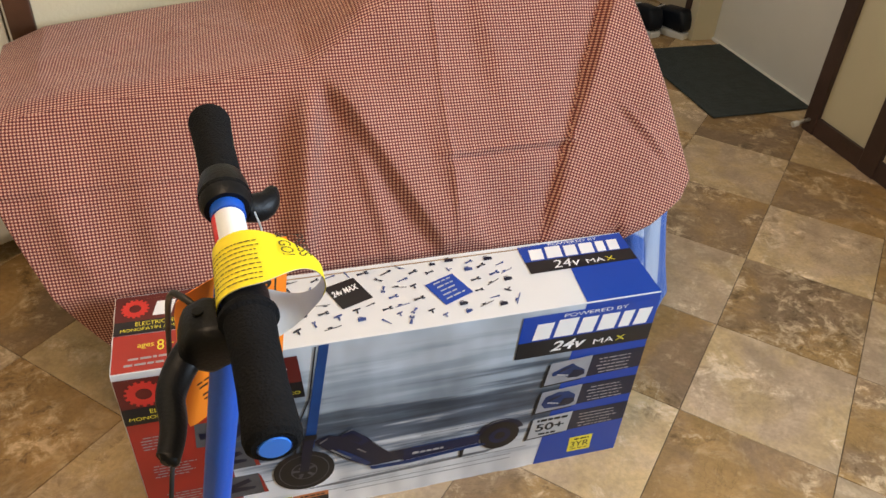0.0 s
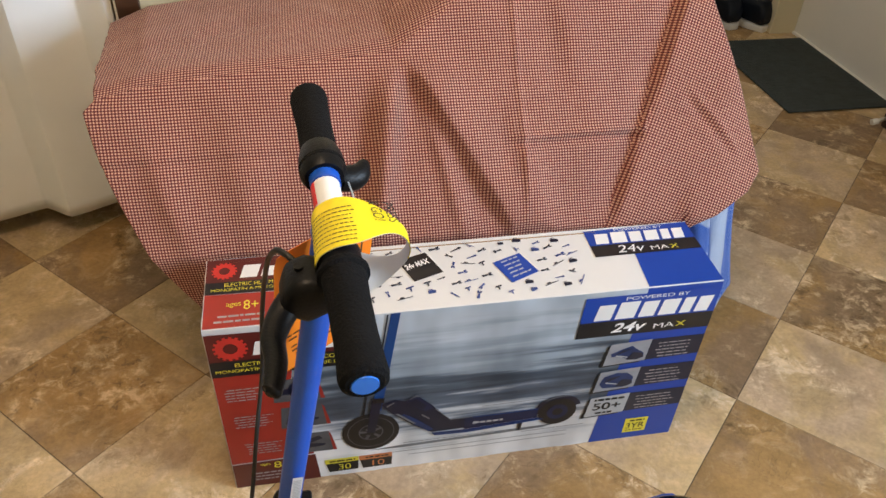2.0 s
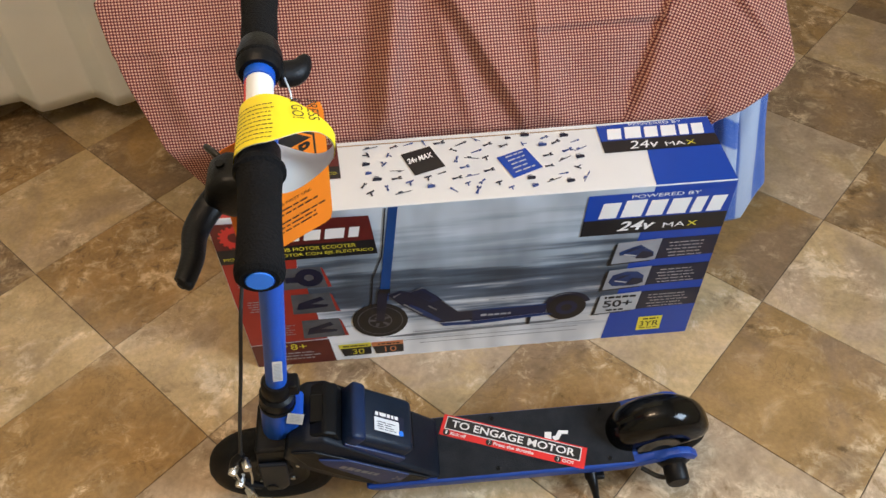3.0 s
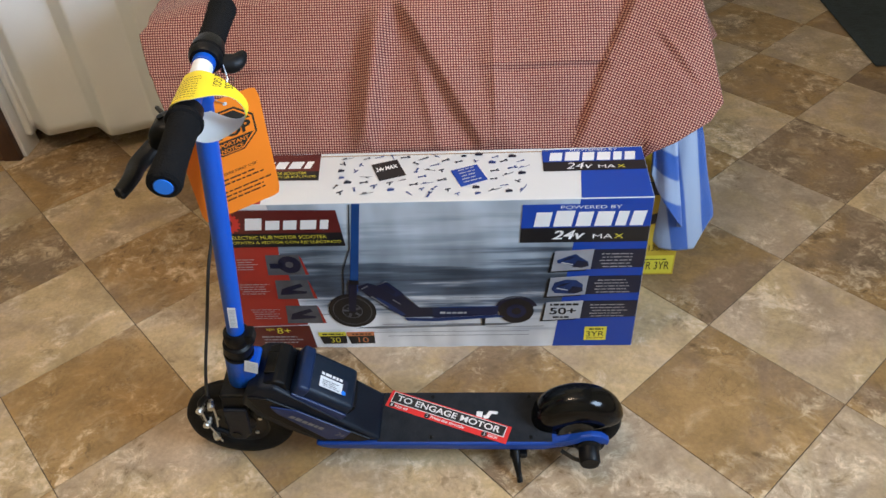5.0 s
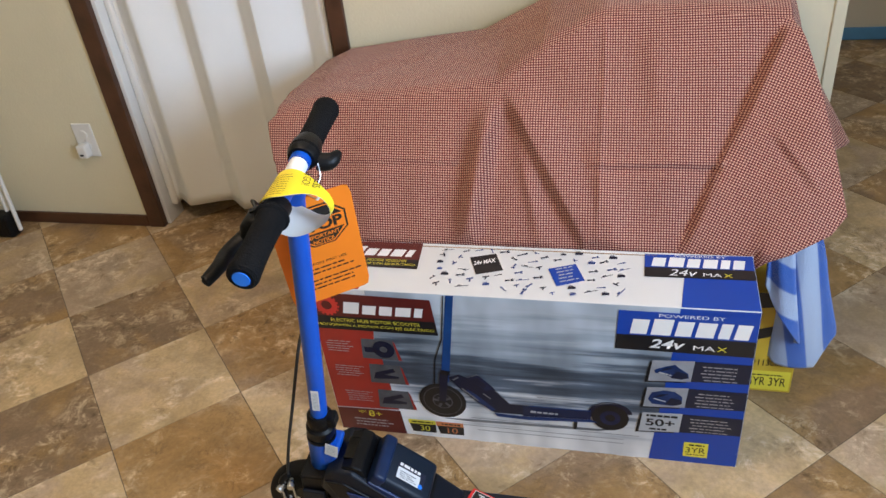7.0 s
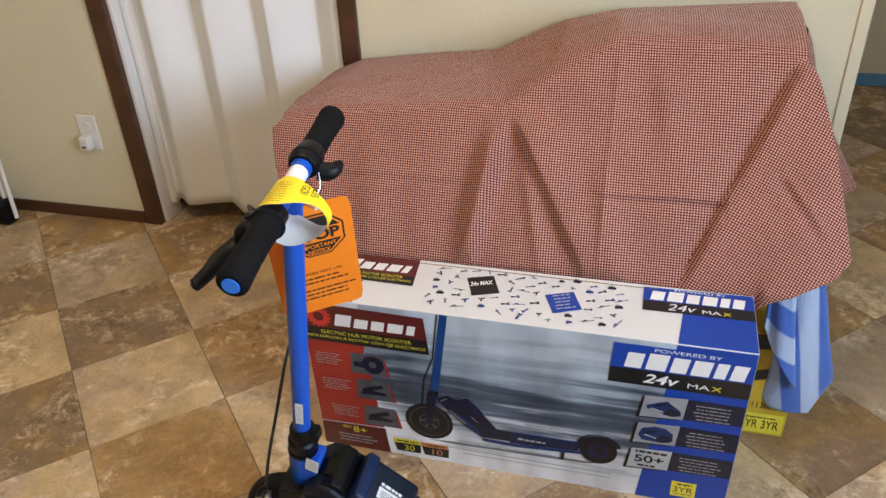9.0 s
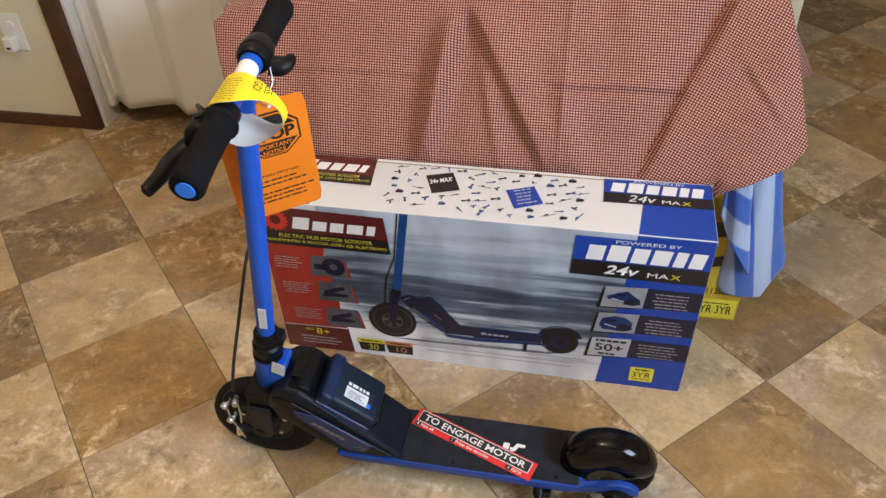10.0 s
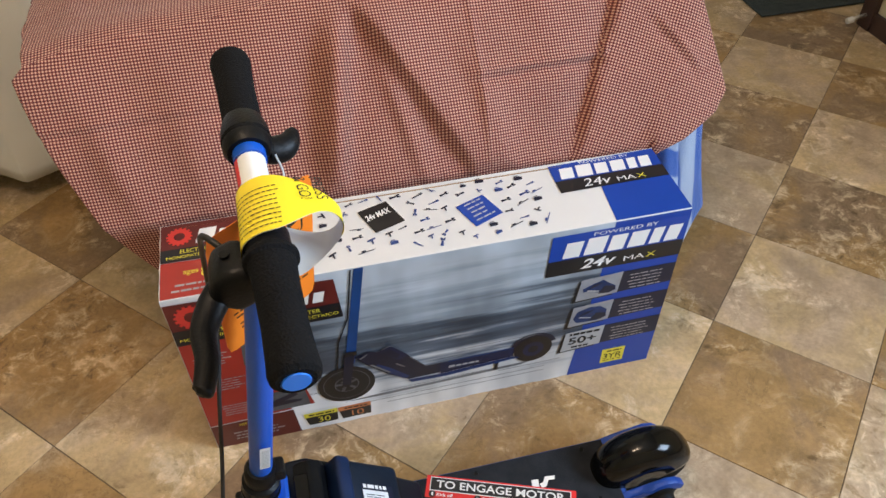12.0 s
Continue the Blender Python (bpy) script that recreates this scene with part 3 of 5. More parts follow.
def drying_rack():
    r = thing("folding_rack", "folded white tube rack with a black foot beside the wall", "rack", (-1.43, 0.70, 0))
    for dx, dy in ((0.0, 0.0), (-0.035, 0.01)):
        part("tube", sweep([(dx + 0.03, dy, 0.02), (dx + 0.01, dy + 0.06, 0.75)], 0.007, 10), M_WHITE, r)
    part("foot", block((-0.13, -0.03, 0), (0.02, 0.03, 0.085), 0.015, 3), M_PLASTIC, r)
    part("cross_bar", sweep([(0.012, 0.055, 0.7), (-0.1, 0.055, 0.7)], 0.007, 10), M_WHITE, r)


drying_rack()


def ceiling_lamp():
    c = thing("ceiling_light", "ceiling light with two warm bulbs", "ceiling light", (0.05, -0.48, 2.40))
    part("base_plate", lathe([(0.02, 0), (0.09, 0.0), (0.09, 0.025), (0.02, 0.03)], pose(0, 0, 0, -90, 0, 0), 24), M_STEEL, c)
    for x in (-0.135, 0.135):
        part("arm", sweep([(0, 0, -0.03), (x * 0.6, 0, -0.06), (x, 0, -0.10)], 0.008, 10), M_STEEL, c)
        part("socket", lathe([(0.012, 0), (0.022, 0.0), (0.022, 0.05), (0.012, 0.05)], pose(x, 0, -0.10, -90, 0, 0), 20), M_STEEL, c)


ceiling_lamp()


# ---- the covered table ----
EDGE = [(-0.155, 0.315, 0.622), (-0.09, 0.324, 0.636), (0.10, 0.335, 0.652), (0.257, 0.343, 0.668), (0.33, 0.345, 0.674), (0.385, 0.365, 0.705), (0.44, 0.39, 0.738), (0.54, 0.418, 0.782), (0.62, 0.424, 0.787), (0.74, 0.42, 0.782), (0.884, 0.411, 0.770)]
BACK = [(-0.20, 0.745, 0.575), (-0.12, 0.745, 0.608), (0.10, 0.745, 0.636), (0.236, 0.745, 0.650), (0.285, 0.745, 0.674), (0.398, 0.745, 0.726), (0.526, 0.745, 0.756), (0.895, 0.745, 0.781)]
HEM = [(0.0, -0.016, 0.255), (0.1, 0.06, 0.20), (0.5, 0.45, 0.17), (0.75, 0.70, 0.23), (0.86, 0.855, 0.372), (0.93, 0.92, 0.405), (0.97, 0.962, 0.425), (1.0, 0.988, 0.455)]


def flap_line(z):
    return 0.884 - (0.770 - z) * 0.4675


def folds(x, z):
    """How far the hanging cloth stands out of its plane."""
    def ridge(at, left, right, high):
        return high * math.exp(-(((x - at) / (left if x < at else right)) ** 2))

    drop = max(0.0, 0.672 - z)
    d = ridge(0.332 - 0.170 * drop, 0.030, 0.019, 0.038) * smoothstep(0.0, 0.10, drop)
    d += ridge(0.345 + 0.66 * drop, 0.019, 0.070, 0.033) * smoothstep(0.0, 0.07, drop)
    d += ridge(0.352 + 0.30 * drop, 0.014, 0.022, 0.012) * smoothstep(0.06, 0.18, drop)
    d += ridge(0.50 + 0.28 * drop, 0.020, 0.030, 0.013) * smoothstep(0.05, 0.20, drop)
    d += ridge(0.63 + 0.20 * (0.74 - z), 0.022, 0.040, 0.010) * smoothstep(0.0, 0.08, 0.77 - z) * (1 - smoothstep(0.10, 0.22, 0.77 - z))
    for at, lean, wide, high in ((-0.105, 0.35, 0.030, 0.013), (0.045, 0.16, 0.034, 0.010), (0.165, 0.05, 0.030, 0.006)):
        d += ridge(at + lean * (0.62 - z), wide * 0.8, wide * 1.3, high) * smoothstep(0.0, 0.2, 0.64 - z)
    k = flap_line(z)
    fall = smoothstep(0.0, 0.06, 0.775 - z)
    d += 0.018 * smoothstep(-0.012, 0.008, x - k) * fall
    d -= ridge(k - 0.016, 0.030, 0.010, 0.010) * fall
    d += ridge(k + 0.05 + 0.42 * (0.77 - z), 0.045, 0.045, 0.010) * smoothstep(0.06, 0.22, 0.77 - z) * (1 if x > k else 0)
    across = (x - 0.905) * 0.75 + (z - 0.53) * 0.66
    along = (x - 0.905) * 0.66 - (z - 0.53) * 0.75
    if x > k:
        d += (0.004 * math.exp(-((across / 0.006) ** 2)) - 0.004 * math.exp(-(((across + 0.012) / 0.008) ** 2))) * smoothstep(-0.09, -0.04, along) * (1 - smoothstep(0.03, 0.07, along))
    else:
        # pressed creases from the cloth's folding, one upright and one level
        d += 0.0045 * math.exp(-(((x - 0.545) / 0.0045) ** 2)) + 0.0025 * max(0.0, 1 - abs(x - 0.545) / 0.06)
        crease = 0.531 + 0.002 * math.sin(9 * x)
        here = (1.0 - 0.92 * smoothstep(0.22, 0.30, x) * (1 - smoothstep(0.50, 0.56, x))) * (0.42 + 0.78 * smoothstep(0.3, 0.5, x))
        d += here * (0.010 * max(0.0, 1 - abs(z - crease) / 0.10) + 0.0050 * math.exp(-(((z - crease) / 0.004) ** 2)) - 0.0075 * math.exp(-(((z - crease + 0.010) / 0.006) ** 2)))
    d += 0.011 * noise.noise((x * 6, z * 4, 3)) + 0.0022 * noise.noise((x * 17, z * 13, 7))
    return d


def tablecloth():
    bm = bmesh.new()
    uv = bm.loops.layers.uv.new("threads")
    nx, ny, nd, ns = 300, 46, 130, 26

    def grid(rows, threads):
        verts = [[bm.verts.new(p) for p in r] for r in rows]
        for i in range(len(rows) - 1):
            for k in range(len(rows[0]) - 1):
                ids = ((i, k), (i + 1, k), (i + 1, k + 1), (i, k + 1))
                f = bm.faces.new([verts[a][b] for a, b in ids])
                mid = sum((Vector(rows[a][b]) for a, b in ids), Vector()) / 4
                for loop, (a, b) in zip(f.loops, ids):
                    loop[uv].uv = threads(a, b, mid)

    def edge(s):
        x = -0.155 + 1.039 * s
        return Vector((x, *table(EDGE, x)))

    def back(s):
        x = -0.20 + 1.095 * s
        return Vector((x, *table(BACK, x)))

    # the top, from the front edge to the wall
    top = []
    for i in range(nx + 1):
        e, b = edge(i / nx), back(i / nx)
        col = []
        for k in range(ny + 1):
            t = k / ny
            p = e.lerp(b, t)
            p.z += 0.012 * math.sin(math.pi * t) * (1 if i / nx > 0.55 else 0.2) + 0.007 * noise.noise((p.x * 7, p.y * 7, 1)) * math.sin(math.pi * min(1, t * 1.2 + 0.1))
            p.z += 0.0025 * noise.noise((p.x * 30, p.y * 18, 4)) * math.sin(math.pi * t)
            p.z -= 0.010 * math.exp(-((t / 0.05) ** 2))
            p.y += 0.004 * math.exp(-((t / 0.05) ** 2))
            col.append(p)
        top.append(col)
    # the front, from its edge down to the hem
    front, lengths = [], []
    for i in range(nx + 1):
        s = i / nx
        e = top[i][0]
        hx, hz = table(HEM, s)
        power = 1.6 + (0.75 - 1.6) * smoothstep(0.0, 1.0, s)
        col, run, prev = [], [0.0], None
        for k in range(nd + 1):
            w = k / nd
            z = e.z + (hz - e.z) * w
            x = e.x + (hx - e.x) * w ** power - 0.018 * min(w / 0.04, max(0.0, 1 - (w - 0.04) / 0.6)) * math.exp(-s * 12)
            y = max(e.y - 0.65 * (e.z - z), 0.176 + 0.02 * (0.4 - z) if z < 0.42 else 0)
            p = Vector((x, y, z))
            flat = p.copy()
            if k:
                d = folds(x, z) * smoothstep(0, 0.06, w)
                p += d * Vector((0, -0.25, 0.1)).lerp(Vector((0, -0.84, 0.54)), max(smoothstep(0.37, 0.46, z), smoothstep(0.80, 0.86, x)))
                p.y = max(p.y, 0.170 - 0.75 * max(0, z - 0.41) if x < 0.84 else 0.12)
            col.append(p)
            if prev is not None:
                run.append(run[-1] + math.hypot(flat.y - prev.y, flat.z - prev.z))
            prev = flat
        front.append(col)
        lengths.append(run)
    # both sides
    def side(tops, out, hem_front, hem_back, far, flare):
        rows = []
        for i, e in enumerate(tops):
            s = i / (len(tops) - 1)
            col = []
            for k in range(ns + 1):
                w = k / ns
                z = e.z + (hem_front + (hem_back - hem_front) * s - e.z) * w
                x = e.x + out * (far * w ** 0.8 + far * flare * s ** 0.7 * w ** 2.4 + 0.018 * w * math.sin(3.2 + 9 * s) + 0.006 * noise.noise((s * 5, w * 3, 9)))
                col.append(Vector((x, e.y + 0.0 * w, z)))
            rows.append(col)
        return rows

    right = side([p for p in top[-1]], 1, 0.455, 0.40, 0.100, 0.95)
    left = side([p for p in top[0]], -1, 0.50, 0.42, -0.06, 0.0)
    grid(top, lambda a, b, m: (top[a][b].x, top[a][b].y))

    def threads(a, b, m):
        u, v = edge(a / nx).x, 0.315 - lengths[a][b] + 1.19 * (edge(a / nx).z - 0.67)
        u += (front[a][b].x - edge(a / nx).x) * 0.8
        if m.x > flap_line(m.z) - 0.010:
            c, s = math.cos(0.42), math.sin(0.42)
            return (c * u - s * v, s * u + c * v)
        return (u, v)

    grid(front, threads)
    grid(right, lambda a, b, m: (right[a][b].y, right[a][b].z))
    grid(left, lambda a, b, m: (left[a][b].y, left[a][b].z))
    bmesh.ops.remove_doubles(bm, verts=bm.verts, dist=0.0006)
    bmesh.ops.smooth_vert(bm, verts=[v for v in bm.verts if not v.is_boundary], factor=0.4, use_axis_x=True, use_axis_y=True, use_axis_z=True)
    ob = part("tablecloth", bm, M_CLOTH)
    ob.data.polygons.foreach_set("use_smooth", [True] * len(ob.data.polygons))
    ob.modifiers.new("thickness", "SOLIDIFY").thickness = 0.0012
    tagged(ob, "red and cream small-check cotton tablecloth, creased, draped over a table", "tablecloth")


tablecloth()


def side_table():
    t = thing("side_table", "dark wooden side table hidden under the checked cloth", "table", (0, 0, 0))
    part("tabletop", block((-0.14, 0.355, 0.545), (0.88, 0.735, 0.575), 0.004), M_DKWOOD, t)
    for x in (0.03, 0.83):
        for y in (0.44, 0.69):
            part("leg", block((x - 0.02, y - 0.02, 0), (x + 0.02, y + 0.02, 0.545), 0.003), M_DKWOOD, t)
    b = thing("storage_bin", "storage bin on the side table, hidden under the checked cloth", "bin", (0, 0, 0.575))
    part("bin_body", prism([(0.50, 0.0), (0.86, 0.0), (0.865, 0.15), (0.56, 0.15), (0.46, 0.09)], 0.47, 0.73, 0.01), M_KRAFT, b)


side_table()


def yellow_carton():
    c = thing("yellow_carton", "yellow cardboard carton standing behind the scooter carton", "carton", (0.60, 0.222, 0))
    part("body", block((0, 0, 0), (0.356, 0.17, 0.27), 0.002), M_YBOX, c)
    f = Sheet((0, 0, 0), (1, 0, 0), (0, 0, 1))
    band = f.poly("label_band", rect(0.2, 0.006, 0.352, 0.06), M_YELLOWP, c, 1, "bright yellow warranty label")
    f.words("words", "5YR 3YR", 0.268, 0.018, 0.076, 0.024, M_INK, band, 2)
    f.polys("small_print", bars(0.272, 0.047, 0.345, 1, 0.01, 0.003, random.Random(3)), M_INK, band, 2)
    f.words("code", "*1130000", 0.272, 0.075, 0.07, 0.018, M_INK, c, 2)
    f.poly("black_stripe", [(0.2, 0.12), (0.356, 0.175), (0.356, 0.205), (0.2, 0.145)], M_BLACKP, c, 1, "black slanting stripe")
    f.poly("black_corner", [(0.2, 0.22), (0.356, 0.24), (0.356, 0.268), (0.2, 0.268)], M_BLACKP, c, 1)


yellow_carton()


def towel():
    """A striped hand towel that hangs from under the cloth in a folded point."""
    bm = bmesh.new()
    uv = bm.loops.layers.uv.new("threads")
    nu, nv = 60, 50
    rows = []
    for i in range(nu + 1):
        s = i / nu
        col = []
        for k in range(nv + 1):
            w = k / nv
            x0, z0 = 0.862 + 0.092 * s, 0.44 - 0.01 * s
            hx, hz, hy = table([(0, 0.868, 0.300, 0.196), (0.22, 0.905, 0.235, 0.190), (0.38, 0.943, 0.172, 0.192), (0.42, 0.940, 0.162, 0.200), (0.54, 0.899, 0.107, 0.222), (0.60, 0.914, 0.092, 0.218), (0.80, 0.985, 0.096, 0.206), (0.92, 1.018, 0.176, 0.212), (1.0, 0.992, 0.26, 0.240)], s)
            x, z = x0 + (hx - x0) * w ** 1.1, z0 + (hz - z0) * w
            y = 0.205 + (hy - 0.205) * w - 0.009 * math.exp(-(((s - 0.40) / 0.08) ** 2)) + 0.011 * math.sin(2 * math.pi * (2.4 * s + 0.1)) * (0.3 + 0.7 * w) + 0.004 * noise.noise((s * 5, w * 3, 2))
            col.append(Vector((x, y, z)))
        rows.append(col)
    verts = [[bm.verts.new(p) for p in r] for r in rows]
    for i in range(nu):
        for k in range(nv):
            ids = ((i, k), (i + 1, k), (i + 1, k + 1), (i, k + 1))
            f = bm.faces.new([verts[a][b] for a, b in ids])
            for loop, (a, b) in zip(f.loops, ids):
                px, pz = rows[a][b].x, rows[a][b].z
                near = 0.046 + (0.51 * (px - 0.87) + 0.86 * (pz - 0.44) + 0.056) * 2.0
                far = 0.046 + ((px - 0.95) + 0.2 * (pz - 0.40) - 0.030) * 2.7
                loop[uv].uv = (near if i < 0.42 * nu else far, a / nu * 0.3)
    ob = part("hand_towel", bm, M_TOWEL)
    ob.data.polygons.foreach_set("use_smooth", [True] * len(ob.data.polygons))
    ob.modifiers.new("thickness", "SOLIDIFY").thickness = 0.005
    tagged(ob, "blue and pale blue striped terry hand towel hanging under the tablecloth", "towel")


towel()


# ---- the scooter's carton ----
M_BLUEP2 = material("steel_blue_print", (0.010, 0.055, 0.21), 0.36, vary=0.2, scale=12)
M_PRINTB = material("deep_blue_print", (0.010, 0.032, 0.125), 0.36, vary=0.3, scale=30)
CL, CH, CD = 0.828, 0.402, 0.157


def plain_shapes(x0, y0, width, height, parts, slant):
    """A row of plain slanting blocks in place of a maker's mark; parts are (width, height) shares."""
    total = sum(w for w, _ in parts) + 0.22 * (len(parts) - 1)
    out, x = [], x0
    for w, h in parts:
        b, top = x + width * w / total, y0 + height * h
        out.append([(px + slant * (py - y0), py) for px, py in ((x, y0), (b, y0), (b, top), (x, top))])
        x = b + width * 0.22 / total
    return out


WORDMARK_RED = [(1.0, 1.0), (0.85, 0.78), (0.80, 0.78), (0.95, 0.78), (0.5, 0.78)]
WORDMARK_BLUE = [(0.9, 0.92), (1.05, 1.0), (0.85, 0.92), (0.95, 0.92), (0.6, 0.92), (0.75, 0.92)]


def mark(sheet, shapes, mat, parent, layer):
    for s in shapes:
        sheet.poly("brand_shape", s, mat, parent, layer)


def gear_wheel(x, y, r):
    """A toothed ring as one outline with a bridge, in quads."""
    out, n = [], 32
    for k in range(n):
        a, b = 2 * math.pi * k / n, 2 * math.pi * (k + 1) / n
        o = r if k % 2 else r * 0.86
        out.append([(x + o * math.cos(a), y + o * math.sin(a)), (x + o * math.cos(b), y + o * math.sin(b)),
                    (x + 0.42 * r * math.cos(b), y + 0.42 * r * math.sin(b)), (x + 0.42 * r * math.cos(a), y + 0.42 * r * math.sin(a))])
    return out


def circle_band(x, y, r0, r1, n=28):
    out = []
    for k in range(n):
        a, b = 2 * math.pi * k / n, 2 * math.pi * (k + 1) / n
        out.append([(x + r1 * math.cos(a), y + r1 * math.sin(a)), (x + r1 * math.cos(b), y + r1 * math.sin(b)), (x + r0 * math.cos(b), y + r0 * math.sin(b)), (x + r0 * math.cos(a), y + r0 * math.sin(a))])
    return out


def carton_body():
    """Card walls with soft corners, a slightly swollen top and dented edges."""
    bm = bmesh.new()
    nx, nz, ny = 40, 20, 10
    def wall(fn, nu, nv):
        g = [[bm.verts.new(fn(i / nu, k / nv)) for k in range(nv + 1)] for i in range(nu + 1)]
        for i in range(nu):
            for k in range(nv):
                bm.faces.new((g[i][k], g[i + 1][k], g[i + 1][k + 1], g[i][k + 1]))
    wall(lambda s, t: (CL * s, 0, CH * t), nx, nz)
    wall(lambda s, t: (CL * s, CD, CH * t), nx, nz)
    wall(lambda s, t: (0, CD * s, CH * t), ny, nz)
    wall(lambda s, t: (CL, CD * s, CH * t), ny, nz)
    wall(lambda s, t: (CL * s, CD * t, CH), nx, ny)
    wall(lambda s, t: (CL * s, CD * t, 0), nx, ny)
    bmesh.ops.remove_doubles(bm, verts=bm.verts, dist=0.0005)
    edges = [e for e in bm.edges if len(e.link_faces) == 2 and e.link_faces[0].normal.dot(e.link_faces[1].normal) ** 2 < 0.5]
    bmesh.ops.bevel(bm, geom=edges, offset=0.0010, segments=2, affect="EDGES", profile=0.5)
    return bm


def scooter_carton():
    rng = random.Random(11)
    box = thing("scooter_carton", "long glossy printed scooter carton with red and blue ends, on tiles", "carton", (0, 0, 0.0), (2.0, 0, 0))
    part("body", carton_body(), M_CARD, box)
    f = Sheet((0, -0.0002, 0), (1, 0, 0), (0, 0, 1))
    t = Sheet((0, 0, CH + 0.0002), (1, 0, 0), (0, 1, 0))
    e = Sheet((CL + 0.0002, 0, 0), (0, 1, 0), (0, 0, 1))
    w = Sheet((-0.0002, CD, 0), (0, -1, 0), (0, 0, 1))
    m = 0.0010
    f.poly("picture_panel", rect(0.12, m, CL - m, CH - m), M_ROAD, box, 1, "blurred grey street picture")
    # red end
    f.poly("red_panel", [(m, 0.07), (0.142, 0.075), (0.134, 0.137), (0.134, 0.146), (0.128, 0.209), (0.128, 0.220), (0.119, 0.277), (0.122, 0.300), (m, 0.300)], M_REDP, box, 2, "red feature panel")
    foot = f.poly("foot_panel", [(m, m), (0.150, m), (0.144, 0.073), (m, 0.068)], M_MAROON, box, 3, "dark red panel with an age mark")
    f.words("age_mark", "8+", 0.071, 0.048, 0.030, 0.018, M_YELLOWP, foot, 4)
    f.words("age_word", "ages", 0.048, 0.056, 0.018, 0.008, M_YELLOWP, foot, 4)
    f.polys("small_print", bars(0.03, 0.036, 0.125, 3, 0.009, 0.0035, rng), M_PALEP2, foot, 4)
    for x, z, k in ((0.091, 0.223, 0.0), (0.097, 0.154, 0.004), (0.104, 0.080, 0.008)):
        pic = f.poly("photo_panel", [(x - 0.004, z), (x + 0.072, z), (x + 0.066, z + 0.054), (x, z + 0.054)], M_PHOTO, box, 3, "small grey photo panel")
        f.polys("shadow_strip", [[(x + 0.066, z + 0.054), (x + 0.072, z), (x + 0.079, z), (x + 0.070, z + 0.046)]], M_REDP, box, 3)
        if k == 0:
            f.polys("pictured_wheel", circle_band(x + 0.044, z + 0.028, 0.008, 0.023) + [rect(x + 0.004, z + 0.018, x + 0.03, z + 0.032)], M_NAVYP, pic, 4)
        else:
            f.poly("pictured_lever", [(x + 0.004, z + 0.012), (x + 0.058, z + 0.016), (x + 0.060, z + 0.022), (x + 0.03, z + 0.026), (x + 0.055, z + 0.036), (x + 0.05, z + 0.045), (x + 0.01, z + 0.030)], M_NAVYP, pic, 4)
        f.polys("small_print", bars(x - 0.079 + k * 0.4, z + 0.042, x - 0.012, 5, 0.0066, 0.0020, rng), M_PALEP2, box, 4)
    lab = f.poly("brand_panel", [(m, 0.2995), (0.2545, 0.2995), (0.2475, 0.388), (m, 0.393)], M_MAROON, box, 5, "dark red brand panel")
    f.poly("name_band", [(m, 0.2998), (0.2543, 0.2998), (0.2515, 0.334), (m, 0.334)], M_BLACKP, lab, 6, "black title band")
    f.polys("gear_mark", gear_wheel(0.036, 0.361, 0.026), M_GEAR, lab, 6)
    mark(f, plain_shapes(0.067, 0.343, 0.160, 0.029, WORDMARK_RED, 0.22), M_WHITEP, lab, 6)
    f.words("title_line", "ELECTRIC HUB MOTOR SCOOTER", 0.038, 0.3205, 0.183, 0.0085, M_YELLOWP, lab, 7)
    f.words("title_line", "MONOPATÍN A MOTOR CON EJE ELÉCTRICO", 0.008, 0.3065, 0.240, 0.0105, M_YELLOWP, lab, 7)
    for x, mat, no in ((0.161, M_YELLOWP, "30"), (0.222, M_ORANGEP, "10")):
        tag = f.poly("range_tag", [(x + 0.005, 0.013), (x + 0.057, 0.014), (x + 0.058, 0.039), (x, 0.038)], M_BLACKP, box, 3, "small black tag with a coloured top")
        f.poly("tag_top", [(x - 0.001, 0.038), (x + 0.058, 0.0395), (x + 0.058, 0.052), (x - 0.002, 0.051)], mat, tag, 4)
        f.words("number", no, x + 0.022, 0.018, 0.022, 0.016, mat, tag, 4)
        f.polys("small_print", bars(x + 0.006, 0.043, x + 0.055, 1, 0.01, 0.004, rng), M_INK, tag, 5)
    # the pictured scooter
    art = f.polys("pictured_scooter", [[(0.245, 0.172), (0.262, 0.172), (0.294, CH - m), (0.279, CH - m)]], M_BLUEP2, box, 3, "printed blue kick scooter")
    f.polys("pictured_tyre", circle_band(0.243, 0.117, 0.022, 0.050), M_BLACKP, art, 4)
    f.poly("pictured_hub", disc(0.243, 0.117, 0.0225), M_BLACKP, art, 4)
    f.polys("pictured_rim", circle_band(0.243, 0.117, 0.0195, 0.0215) + [disc(0.236, 0.125, 0.0025, 8), disc(0.252, 0.108, 0.0025, 8), disc(0.236, 0.108, 0.002, 8), disc(0.251, 0.127, 0.002, 8)], M_PHOTO, art, 5)
    f.polys("pictured_tread", circle_band(0.243, 0.117, 0.0395, 0.0412), M_PHOTO, art, 5)
    f.polys("pictured_spokes", [[(0.243 + q * math.cos(a + d), 0.117 + q * math.sin(a + d)) for q, d in ((0.008, -0.3), (0.020, -0.16), (0.020, 0.16), (0.008, 0.3))] for a in [0.5 + 2 * math.pi * n / 5 for n in range(5)]], M_PHOTO, art, 5)
    f.poly("pictured_fork", [(0.236, 0.118), (0.250, 0.115), (0.264, 0.200), (0.246, 0.202)], M_NAVYP, art, 6)
